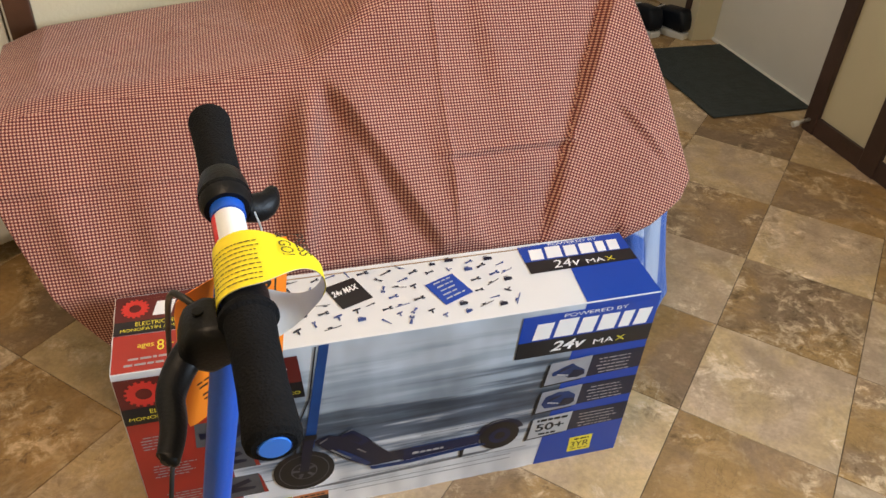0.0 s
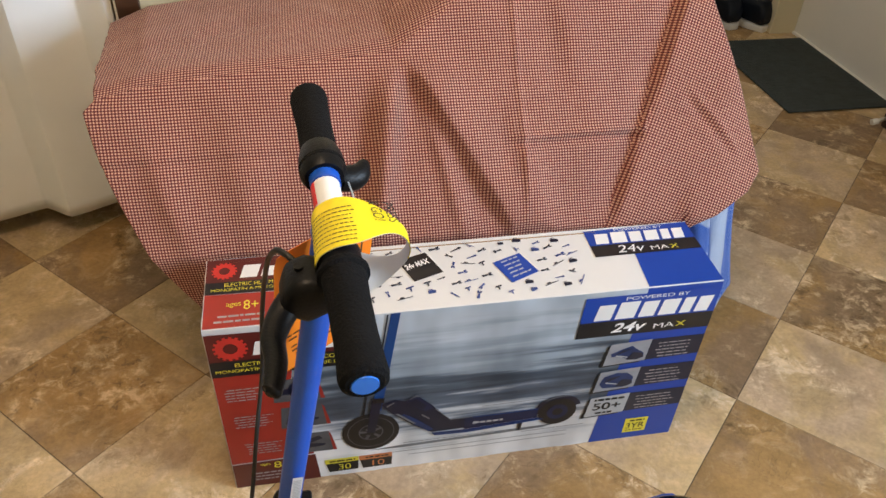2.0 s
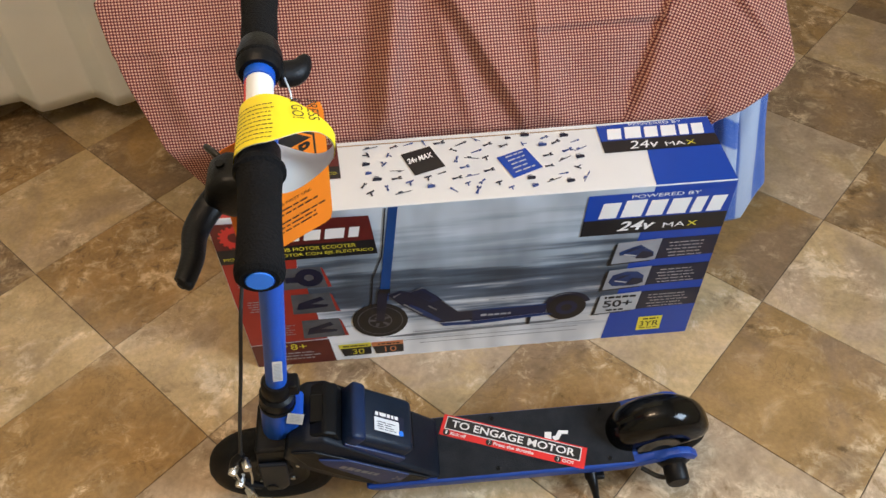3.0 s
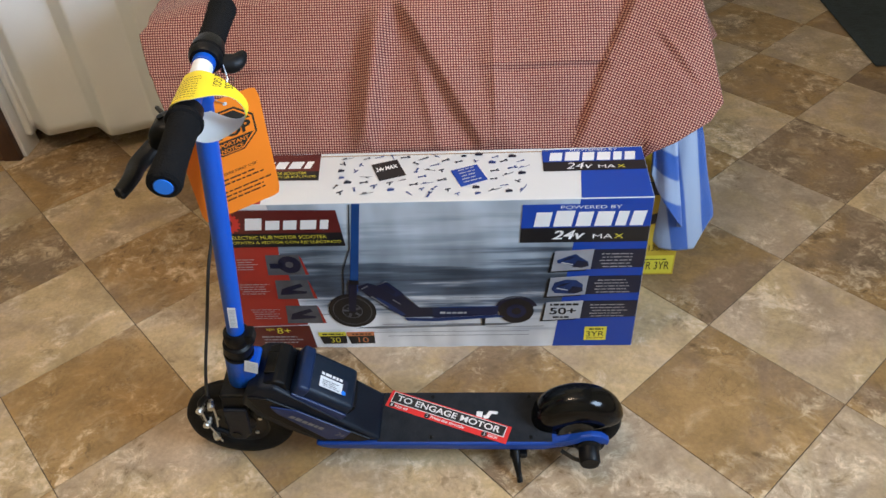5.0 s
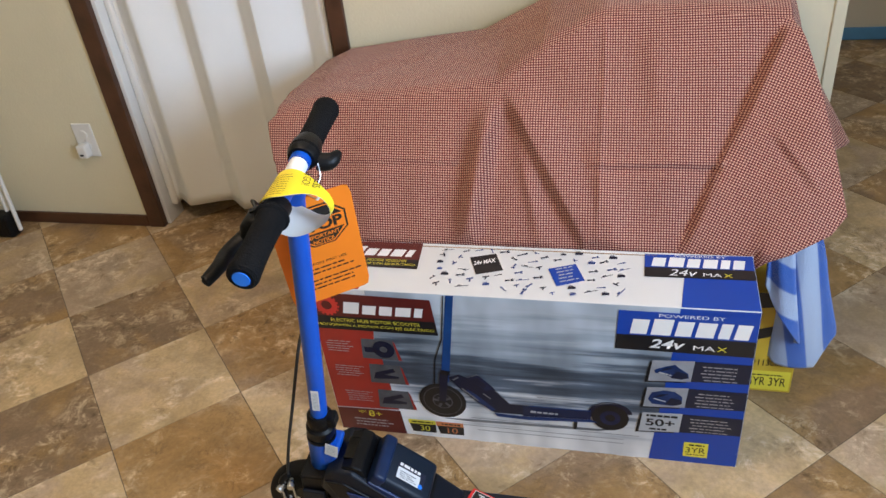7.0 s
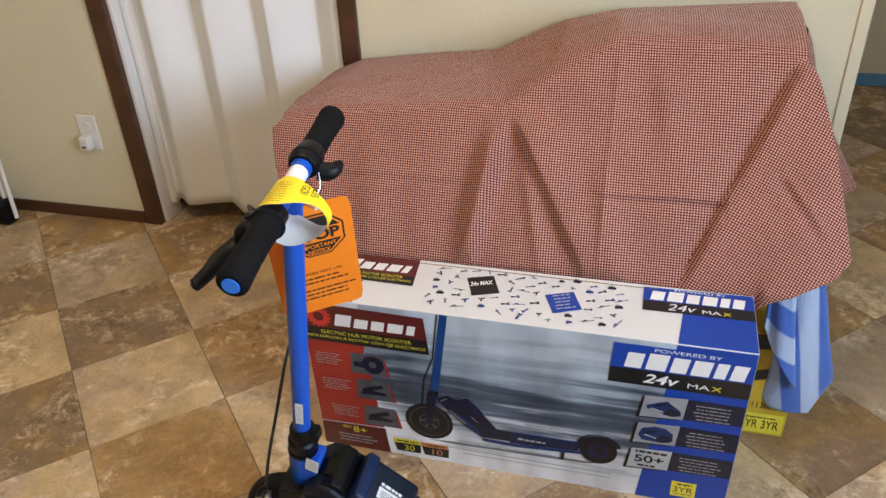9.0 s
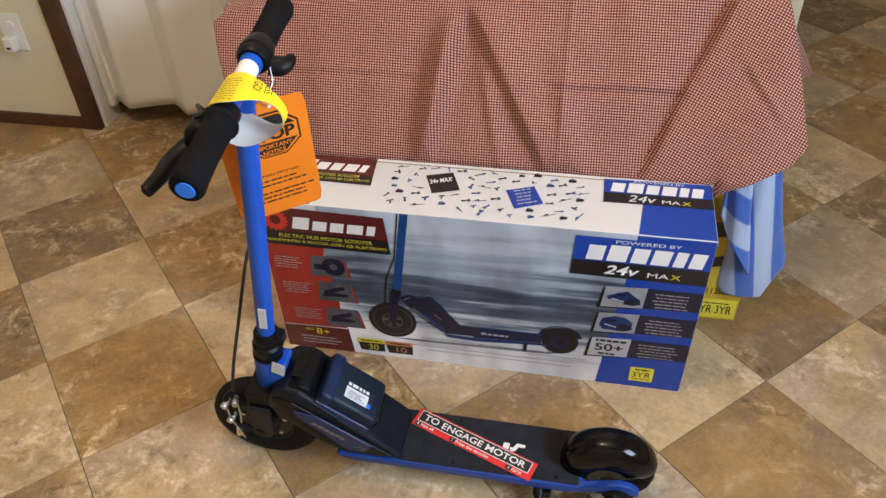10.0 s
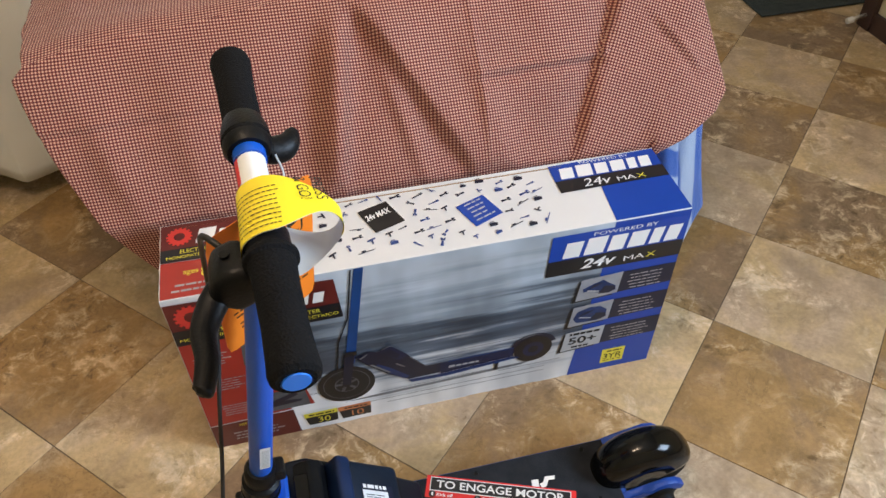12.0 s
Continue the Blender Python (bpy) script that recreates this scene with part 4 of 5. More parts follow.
    f.poly("pictured_housing", [(0.262, 0.188), (0.285, 0.198), (0.303, 0.190), (0.322, 0.203), (0.350, 0.172), (0.356, 0.163), (0.384, 0.126), (0.424, 0.1265), (0.424, 0.098), (0.352, 0.096), (0.318, 0.122), (0.280, 0.162)], M_NAVYP, art, 5)
    f.poly("pictured_side", [(0.300, 0.158), (0.322, 0.140), (0.354, 0.106), (0.346, 0.100), (0.322, 0.122), (0.294, 0.152)], M_PRINTB, art, 6)
    f.poly("pictured_deck", [(0.410, 0.127), (0.545, 0.128), (0.545, 0.102), (0.410, 0.094)], M_SCOOTP, art, 6)
    f.poly("pictured_edge", [(0.350, 0.096), (0.410, 0.094), (0.545, 0.102), (0.56, 0.096), (0.42, 0.085), (0.356, 0.087)], M_PRINTB, art, 7)
    mark(f, plain_shapes(0.425, 0.107, 0.055, 0.006, WORDMARK_RED, 0.2), M_PALEP, art, 7)
    f.poly("pictured_wheel", disc(0.583, 0.112, 0.036), M_BLACKP, art, 6)
    f.poly("pictured_fender", [(0.583 + 0.044 * math.cos(a), 0.116 + 0.040 * math.sin(a)) for a in [math.pi * (0.08 + 0.98 * k / 16) for k in range(17)]], M_NAVYP, art, 5)
    f.polys("pictured_ring", circle_band(0.583, 0.112, 0.010, 0.020), M_SCOOTP, art, 7)
    f.poly("pictured_stand", [(0.512, 0.095), (0.520, 0.095), (0.517, 0.069), (0.512, 0.069)], M_BLACKP, art, 5)
    f.polys("pictured_cable", [[(0.273, 0.400), (0.2755, 0.400), (0.261, 0.290), (0.2585, 0.290)], [(0.2585, 0.290), (0.261, 0.290), (0.241, 0.234), (0.2385, 0.234)], [(0.2385, 0.234), (0.241, 0.234), (0.232, 0.160), (0.229, 0.160)]], M_BLACKP, art, 4)
    for x, z, l in ((0.30, 0.072, 0.28), (0.28, 0.048, 0.33), (0.44, 0.150, 0.2), (0.31, 0.036, 0.3), (0.52, 0.062, 0.12), (0.16, 0.105, 0.05)):
        f.poly("speed_line", [(x, z), (x + l, z + 0.001), (x + l, z + 0.0025), (x, z + 0.0015)], M_GREYP, box, 2)
    # the battery, lamp edges and highlights of the pictured scooter
    f.poly("pictured_pack", [(0.303, 0.190), (0.322, 0.203), (0.346, 0.176), (0.352, 0.166), (0.338, 0.158)], M_SCOOTP, art, 7)
    f.poly("pictured_pack_shade", [(0.309, 0.186), (0.322, 0.195), (0.340, 0.174), (0.334, 0.166)], M_NAVYP, art, 8)
    f.poly("pictured_highlight", [(0.356, 0.163), (0.384, 0.1275), (0.424, 0.128), (0.424, 0.1265), (0.384, 0.126), (0.355, 0.161)], M_GREYP, art, 7)
    f.poly("pictured_highlight", [(0.552, 0.143), (0.566, 0.152), (0.582, 0.1555), (0.598, 0.152), (0.583, 0.1535), (0.567, 0.150)], M_GREYP, art, 7)
    f.polys("pictured_highlight", [[(0.300, 0.1905), (0.304, 0.1925), (0.322, 0.2045), (0.327, 0.200), (0.322, 0.2015)], [(0.286, 0.160), (0.318, 0.128), (0.322, 0.129), (0.290, 0.162)], [(0.330, 0.150), (0.345, 0.136), (0.347, 0.138), (0.333, 0.152)], [(0.270, 0.184), (0.284, 0.193), (0.284, 0.190), (0.272, 0.181)]], M_GREYP, art, 8)
    f.polys("pictured_step", [[(0.424, 0.1275), (0.545, 0.1285), (0.545, 0.1265), (0.424, 0.1255)], [(0.360, 0.0885), (0.420, 0.0865), (0.556, 0.0975), (0.556, 0.0960), (0.420, 0.0850), (0.360, 0.0870)]], M_BLUEP2, art, 8)
    f.poly("pictured_collar", [(0.247, 0.196), (0.266, 0.194), (0.268, 0.206), (0.249, 0.208)], M_BLACKP, art, 7)
    f.poly("pictured_shade", [(0.235, 0.063), (0.30, 0.068), (0.56, 0.074), (0.60, 0.080), (0.56, 0.068), (0.30, 0.060)], M_GREYP, box, 2)
    # blue end
    f.poly("blue_panel", [(0.661, m), (CL - m, m), (CL - m, CH - m), (0.697, CH - m), (0.690, 0.300)], M_BLUEP, box, 2, "bright blue panel")
    kob = f.poly("power_panel", [(0.590, 0.335), (CL - m, 0.335), (CL - m, 0.391), (0.593, 0.391)], M_BLUEP, box, 4, "blue brand panel")
    f.poly("power_band", [(0.588, 0.299), (CL - m, 0.298), (CL - m, 0.335), (0.590, 0.335)], M_BLACKP, kob, 4, "black voltage band")
    f.words("power_line", "POWERED BY", 0.662, 0.380, 0.110, 0.0075, M_WHITEP, kob, 5)
    mark(f, plain_shapes(0.613, 0.3385, 0.200, 0.0375, WORDMARK_BLUE, 0.16), M_WHITEP, kob, 5)
    f.words("voltage", "24v", 0.648, 0.3065, 0.062, 0.022, M_WHITEP, kob, 5, 0.25, bold=0.02)
    f.words("voltage", "MA", 0.724, 0.3075, 0.037, 0.011, M_WHITEP, kob, 5)
    f.words("voltage", "X", 0.764, 0.3075, 0.017, 0.011, M_YELLOWP, kob, 5)
    for n, (x, z) in enumerate(((0.650, 0.223), (0.644, 0.153), (0.638, 0.083))):
        f.poly("text_panel", [(x + 0.074, z + 0.004), (CL - m, z + 0.008), (CL - m, z + 0.056), (x + 0.080, z + 0.056)], M_NAVYP, box, 3, "black feature text panel")
        f.polys("small_print", bars(x + 0.092, z + 0.043, CL - 0.014, 5, 0.0083, 0.0024, rng), M_PALEP2, box, 4)
        f.poly("panel_shadow", [(x - 0.006, z - 0.004), (x + 0.068, z + 0.001), (x + 0.066, z + 0.012), (x + 0.002, z + 0.050)], M_BLACKP, box, 4)
        pic = f.poly("photo_panel", [(x, z), (x + 0.076, z + 0.005), (x + 0.080, z + 0.058), (x + 0.006, z + 0.053)], M_PHOTO2 if n < 2 else M_PALEP, box, 5, "small photo panel")
        if n < 2:
            hull = ([(0.010, 0.030), (0.030, 0.040), (0.046, 0.046), (0.054, 0.038), (0.070, 0.026), (0.072, 0.014), (0.058, 0.010), (0.044, 0.013), (0.024, 0.022), (0.012, 0.022)],
                    [(0.008, 0.022), (0.014, 0.040), (0.036, 0.048), (0.056, 0.046), (0.070, 0.034), (0.070, 0.016), (0.054, 0.008), (0.016, 0.010)])[n]
            f.poly("pictured_battery", [(x + a, z + b) for a, b in hull], M_PRINTB, pic, 6)
            f.polys("pictured_shade", [[(x + 0.040, z + 0.012), (x + 0.060, z + 0.010), (x + 0.071, z + 0.016), (x + 0.068, z + 0.026), (x + 0.050, z + 0.030)], [(x + 0.016, z + 0.026), (x + 0.034, z + 0.032), (x + 0.046, z + 0.040), (x + 0.030, z + 0.037)]], M_NAVYP, pic, 7)
            f.poly("pictured_highlight", [(x + 0.018, z + 0.024), (x + 0.040, z + 0.018), (x + 0.042, z + 0.020), (x + 0.020, z + 0.0265)], M_PALEP, pic, 8)
        else:
            f.words("count", "50+", x + 0.013, z + 0.018, 0.054, 0.020, M_BLACKP, pic, 6, bold=0.02)
            f.polys("small_print", bars(x + 0.012, z + 0.044, x + 0.076, 1, 0.01, 0.006, rng) + bars(x + 0.016, z + 0.007, x + 0.068, 1, 0.01, 0.005, rng), M_INK, pic, 6)
    yr = f.poly("warranty_mark", rect(0.726, 0.019, 0.772, 0.061), M_YELLOWP, box, 3, "yellow warranty square")
    f.words("years", "3YR", 0.7305, 0.031, 0.037, 0.016, M_INK, yr, 4)
    f.polys("small_print", bars(0.735, 0.052, 0.765, 1, 0.01, 0.004, rng) + bars(0.730, 0.025, 0.770, 1, 0.01, 0.002, rng), M_INK, yr, 4)
    # the top
    t.poly("top_red", [(m, m), (0.108, m), (0.106, 0.071), (m, 0.074)], M_REDP, box, 1, "red top panel")
    t.words("age_mark", "8+", 0.060, 0.036, 0.022, 0.020, M_YELLOWP, box, 2)
    t.words("age_word", "ages", 0.034, 0.042, 0.022, 0.010, M_YELLOWP, box, 2)
    t.polys("small_print", bars(0.016, 0.022, 0.10, 2, 0.011, 0.004, rng), M_PALEP2, box, 2)
    raz = t.poly("top_brand_panel", [(m, 0.074), (0.207, 0.070), (0.199, CD - m), (m, CD - m)], M_MAROON, box, 2, "dark red brand panel")
    t.poly("name_band", [(m, 0.0745), (0.207, 0.0705), (0.204, 0.099), (m, 0.101)], M_BLACKP, raz, 3)
    t.polys("gear_mark", gear_wheel(0.029, 0.127, 0.020), M_GEAR, raz, 3)
    mark(t, plain_shapes(0.053, 0.108, 0.132, 0.030, WORDMARK_RED, 0.22), M_WHITEP, raz, 3)
    t.words("title_line", "ELECTRIC HUB MOTOR SCOOTER", 0.030, 0.089, 0.150, 0.008, M_YELLOWP, raz, 4)
    t.words("title_line", "MONOPATÍN A MOTOR CON EJE ELÉCTRICO", 0.010, 0.077, 0.190, 0.0095, M_YELLOWP, raz, 4)
    t.poly("top_blue", [(0.698, m), (CL - m, m), (CL - m, 0.096), (0.705, 0.084)], M_BLUEP, box, 1, "bright blue top panel")
    kt = t.poly("top_power_panel", [(0.635, 0.111), (CL - m, 0.113), (CL - m, CD - m), (0.635, 0.151)], M_BLUEP, box, 2, "blue brand panel")
    t.poly("power_band", [(0.635, 0.082), (CL - m, 0.084), (CL - m, 0.113), (0.635, 0.111)], M_BLACKP, kt, 2)
    mark(t, plain_shapes(0.647, 0.114, 0.162, 0.029, WORDMARK_BLUE, 0.16), M_WHITEP, kt, 3)
    t.words("power_line", "POWERED BY", 0.69, 0.1455, 0.09, 0.006, M_WHITEP, kt, 3)
    t.words("voltage", "24v", 0.678, 0.088, 0.05, 0.019, M_WHITEP, kt, 3, 0.25)
    t.words("voltage", "MA", 0.738, 0.089, 0.032, 0.010, M_WHITEP, kt, 3)
    t.words("voltage", "X", 0.773, 0.089, 0.015, 0.010, M_YELLOWP, kt, 3)
    sq = t.poly("volt_square", [(0.304, 0.116), (0.325, 0.063), (0.375, 0.080), (0.353, 0.132)], M_BLACKP, box, 2, "black tilted square")
    t.words("volt_words", "24v MAX", 0.3165, 0.0905, 0.044, 0.0130, M_WHITEP, sq, 3, 0.2, 19, bold=0.03)
    bs = t.poly("blue_square", [(0.459, 0.091), (0.480, 0.040), (0.530, 0.061), (0.509, 0.110)], M_BLUEP, box, 2, "blue tilted square")
    lines = []
    for i in range(5):
        bx, by = 0.4695 + 0.0037 * i, 0.0865 - 0.0088 * i
        lines += bars(bx, by, bx + 0.038, 1, 0.01, 0.0032, rng, 0.39)
    t.polys("small_print", lines, M_PALEP, bs, 3)
    # small printed tools, scattered over the white part
    placed = []
    for _ in range(900):
        x, y = rng.uniform(0.238, 0.600), rng.uniform(0.018, 0.145)
        if x - 0.238 < 0.35 * (0.06 - y) or (x > 0.57 and y < 0.03):
            continue
        u, v = (x - 0.3395) * 0.93 + (y - 0.0975) * 0.36, (y - 0.0975) * 0.93 - (x - 0.3395) * 0.36
        p, q = (x - 0.4945) * 0.93 + (y - 0.0755) * 0.36, (y - 0.0755) * 0.93 - (x - 0.4945) * 0.36
        if (abs(u) < 0.038 and abs(v) < 0.038) or (abs(p) < 0.038 and abs(q) < 0.038) or any(math.hypot(x - a, (y - b) * 1.25) < 0.0220 for a, b in placed):
            continue
        placed.append((x, y))
        a, k, mat = rng.uniform(0, 2 * math.pi) if rng.random() < 0.3 else 0.30 + rng.uniform(-0.25, 0.25), rng.choice((0, 1, 2, 2, 3, 4, 4)), (M_TOOLP if rng.random() < 0.5 else M_NAVYP)
        c, s, z = math.cos(a), math.sin(a), rng.uniform(0.62, 0.92)
        put = lambda shape: [(x + z * (c * i - s * j), y + z * (s * i + c * j)) for i, j in shape]
        shapes = ([[(-0.013, -0.0012), (0.004, -0.0017), (0.004, 0.0017), (-0.013, 0.0012)], [(0.0045, -0.0030), (0.011, -0.002), (0.011, 0.0025), (0.0045, 0.0030)]],
                  [[(-0.009, 0.001), (0.007, 0.001), (0.008, 0.0048), (-0.007, 0.0048)], [(-0.004, -0.008), (-0.001, -0.008), (0.0015, 0.0005), (-0.002, 0.0005)]],
                  [[(-0.008, -0.004), (0.008, -0.005), (0.010, 0.002), (0.004, 0.005), (-0.006, 0.005)], [(-0.005, 0.0062), (0.004, 0.0062), (0.003, 0.0080), (-0.004, 0.0080)]],
                  [[(-0.017, -0.0008), (0.012, -0.0010), (0.014, 0.0008), (-0.017, 0.0008)], [(-0.011, 0.0014), (-0.002, 0.0014), (-0.003, 0.0045), (-0.010, 0.0045)]],
                  [[(-0.011, -0.003), (0.002, -0.0015), (0.002, 0.0015), (-0.011, 0.003)], [(0.003, -0.004), (0.010, -0.004), (0.010, -0.0015), (0.005, 0.0), (0.010, 0.002), (0.009, 0.005), (0.003, 0.004)]])[k]
        t.polys("printed_tool", [put(o) for o in shapes], mat, box, 2)
    # ends
    e.poly("end_print", rect(m, m, CD - m, CH - m), M_BLUEP, box, 1, "blue end panel")
    w.poly("end_print_red", rect(m, m, CD - m, CH - m), M_MAROON, box, 1, "dark red end panel")
    part("lid_seam", block((0.02, CD - 0.010, CH - 0.001), (CL - 0.17, CD - 0.0085, CH + 0.0012)), M_KRAFT, box)


scooter_carton()


# ---- the kick scooter ----
LEAN_DEG = 5.5
SCOOTER = pose(0, -0.246, 0.0024, LEAN_DEG, 0, 0)


def stem_at(z):
    return 0.112 + 0.1595 * (z - 0.32)


def wheel(name, x, z, r, wide, parent, label, y=0.0):
    """A small scooter wheel: tyre, rim and hub."""
    to = pose(x, y, z)
    h = wide / 2
    prof = [(r * 0.56, -h * 0.72), (r * 0.62, -h * 0.92), (r * 0.80, -h), (r * 0.92, -h * 0.86), (r * 0.985, -h * 0.5), (r, -h * 0.18), (r, h * 0.18), (r * 0.985, h * 0.5), (r * 0.92, h * 0.86), (r * 0.80, h), (r * 0.62, h * 0.92), (r * 0.56, h * 0.72)]
    w = part(name, lathe(prof, to, 64, True), M_RUBBER, parent, label, True)
    part("rim", lathe([(r * 0.30, -h * 0.5), (r * 0.50, -h * 0.5), (r * 0.56, -h * 0.74), (r * 0.585, -h * 0.74), (r * 0.585, h * 0.74), (r * 0.56, h * 0.74), (r * 0.50, h * 0.5), (r * 0.30, h * 0.5)], to, 48, True), M_RIM, w, "", True)
    part("hub", lathe([(r * 0.08, -h * 0.9), (r * 0.2, -h * 0.9), (r * 0.3, -h * 0.55), (r * 0.3, h * 0.55), (r * 0.2, h * 0.9), (r * 0.08, h * 0.9)], to, 32), M_RIM, w, "", True)
    for k in range(5):
        a = 2 * math.pi * k / 5 + 0.3
        part("spoke_bolt", lathe([(0.001, -h * 0.62), (0.004, -h * 0.62), (0.004, -h * 0.45), (0.001, -h * 0.45)], pose(x + r * 0.42 * math.cos(a), y, z + r * 0.42 * math.sin(a)), 10), M_STEEL, w)
    return w


def kick_scooter():
    sc = thing("kick_scooter", "blue and black electric kick scooter leaning on its stand", "scooter")
    sc.matrix_basis = SCOOTER
    rng = random.Random(5)
    # steering
    part("stem_tube", sweep([(stem_at(z), 0, z) for z in (0.30, 0.45, 0.60, 0.75, 0.812)], 0.0142, 28), M_BLUE, sc, "bright blue steel stem tube", True)
    t_top = Vector((stem_at(0.815), 0, 0.815))
    bar0, bar1 = Vector((0.201, -0.184, 0.8105)), Vector((0.180, 0.176, 0.820))
    on_bar = lambda y: bar0.lerp(bar1, (y - bar0.y) / (bar1.y - bar0.y))
    bar = part("handlebar", sweep([bar0, on_bar(-0.05), on_bar(0.06), bar1], 0.0112, 20), M_BLUE, sc, "blue handlebar", True)
    part("bar_clamp", sweep([(stem_at(0.79), 0, 0.79), (stem_at(0.806), 0, 0.806), (stem_at(0.812), 0, 0.812)], [0.0158, 0.0158, 0.012], 24), M_BLUE, sc, "", True)
    part("bar_label", sweep([on_bar(-0.006), on_bar(0.032)], 0.0125, 20, False), M_STW, bar, "white printed label", True)
    part("bar_label_edge", sweep([on_bar(0.003) + Vector((-0.0042, 0, -0.0005)), on_bar(0.035) + Vector((-0.0042, 0, -0.0005))], 0.0096, 16, False), M_STRED, bar, "red label edge", True)
    for end, side, inner in ((bar0, -1, -0.072), (bar1, 1, 0.052)):
        a = on_bar(inner)
        way = (end - a)
        pts = [a + way * k for k in (0.0, 0.03, 0.06, 0.08, 0.3, 0.6, 0.85, 0.93, 0.975, 1.0)]
        rad = [0.0195, 0.0215, 0.0215, 0.0185, 0.0172, 0.0170, 0.0182, 0.0190, 0.0180, 0.0145]
        g = part("grip", sweep(pts, rad, 28), M_FOAM, sc, "black foam grip", True)
        cap = way.normalized() * 0.0012
        part("end_cap", sweep([pts[-1] - cap, pts[-1] + cap], [0.0105, 0.0098], 24), M_CAP, g, "round blue end cap", True)
    # brake lever on the near side, thumb throttle on the far side
    lever = part("brake_clamp", sweep([on_bar(-0.054), on_bar(-0.074)], 0.0175, 24), M_PLASTIC, sc, "black brake lever clamp", True)
    part("lever_bracket", prism([(0.140, 0.775), (0.148, 0.803), (0.164, 0.811), (0.197, 0.802), (0.191, 0.775), (0.164, 0.761)], -0.082, -0.042, 0.008, 3), M_PLASTIC, lever, "", True)
    part("cable_boss", sweep([(0.162, -0.054, 0.792), (0.157, -0.041, 0.799)], [0.0065, 0.0038], 14), M_PLASTIC, lever, "", True)
    blade = glide([(0.160, -0.060, 0.782), (0.145, -0.076, 0.776), (0.136, -0.102, 0.775), (0.138, -0.130, 0.778), (0.135, -0.154, 0.779), (0.132, -0.160, 0.779)], 6)
    part("lever_blade", sweep(blade, [(0.0132 - 0.0050 * min(1, k / 24)) * (1 - 0.6 * smoothstep(0.86, 1.0, k / (len(blade) - 1))) for k in range(len(blade))], 14, flat=0.72), M_PLASTIC, lever, "curved black lever blade", True)
    part("pivot_bolt", lathe([(0.001, -0.004), (0.004, -0.004), (0.004, 0.004), (0.001, 0.004)], pose(0.160, -0.060, 0.807, 90, 0, 0), 12), M_PLASTIC, lever)
    thr = part("throttle", sweep([on_bar(0.043), on_bar(0.050), on_bar(0.070), on_bar(0.082)], [0.0180, 0.0212, 0.0208, 0.0180], 26), M_PLASTIC, sc, "black thumb throttle", True)
    part("thumb_paddle", sweep(glide([(0.203, 0.056, 0.806), (0.213, 0.059, 0.803), (0.222, 0.065, 0.804), (0.228, 0.077, 0.808)], 4), [0.012, 0.0125, 0.0125, 0.0125, 0.0125, 0.0125, 0.012, 0.0115, 0.0105, 0.0095, 0.008, 0.0065, 0.004], 14, flat=0.75), M_PLASTIC, thr, "", True)
    part("bead_chain", sweep(glide([(0.209, 0.045, 0.810), (0.213, 0.034, 0.796), (0.207, 0.022, 0.786), (0.196, 0.012, 0.790)], 5), 0.0009, 6), M_STEEL, sc)
    part("bar_ring", sweep([on_bar(0.0325), on_bar(0.0480)], 0.0140, 22), M_BLUE, sc, "blue bar ring", True)
    # brake cable
    part("brake_cable", sweep(glide([(0.157, -0.043, 0.799), (0.149, -0.035, 0.802), (0.140, -0.018, 0.790), (0.126, 0.040, 0.715), (0.110, 0.086, 0.60), (0.099, 0.080, 0.50), (0.087, 0.044, 0.443), (0.071, 0.002, 0.357), (0.056, -0.028, 0.285), (0.044, -0.046, 0.22)], 8), 0.0027, 10), M_CABLE, sc, "thin black brake cable", True)
    # collar, head tube, fork
    col = part("collar", sweep([(stem_at(z), 0, z) for z in (0.288, 0.294, 0.312, 0.316, 0.322, 0.340, 0.345)], [0.021, 0.0245, 0.0245, 0.0195, 0.0212, 0.0210, 0.0180], 28), M_PLASTIC, sc, "black clamping collar", True)
    part("collar_lug", block((stem_at(0.33) + 0.014, -0.012, 0.318), (stem_at(0.33) + 0.030, 0.012, 0.342), 0.004), M_PLASTIC, col)
    part("collar_ring", sweep([(stem_at(0.284), 0, 0.284), (stem_at(0.289), 0, 0.289)], 0.0255, 28), M_PLASTIC, col, "", True)
    head = part("head_tube", sweep([(stem_at(z), 0, z) for z in (0.195, 0.20, 0.275, 0.284)], [0.021, 0.0235, 0.0245, 0.0255], 28), M_BLUE, sc, "blue head tube", True)
    part("gusset", prism([(stem_at(0.215), 0.205), (0.128, 0.235), (0.142, 0.274), (stem_at(0.278), 0.278)], -0.022, 0.022, 0.006), M_BLUE, head, "", False)
    hs2 = Sheet(Vector((0.1175, -0.0232, 0.2555)), (1, 0, -0.42), (0.26, 0, 1))
    hs2.poly("head_sticker", rect(-0.004, 0.006, 0.019, 0.038), M_STW, head, 1, "small white sticker")
    hs2.polys("sticker_lines", bars(-0.001, 0.032, 0.017, 5, 0.0045, 0.0012, rng), M_PALEP, head, 2)
    ss = Sheet(Vector((stem_at(0.375) - 0.002, -0.0174, 0.372)), (1, 0.12, -0.1595), (0.1595, 0, 1))
    ss.poly("stem_sticker", rect(-0.001, 0, 0.0115, 0.050), M_STW, sc, 1, "small white barcode sticker")
    ss.polys("stem_sticker_lines", [rect(0.001, 0.004 + 0.0035 * k, 0.010, 0.0055 + 0.0035 * k) for k in range(12)], M_PALEP, sc, 2)
    for y0, y1 in ((-0.040, -0.033), (0.033, 0.040)):
        part("fork_leg", prism([(0.062, 0.208), (0.108, 0.208), (0.098, 0.135), (0.082, 0.085), (0.052, 0.085), (0.050, 0.120)], y0, y1, 0.003), M_PLASTIC, sc, "black fork leg")
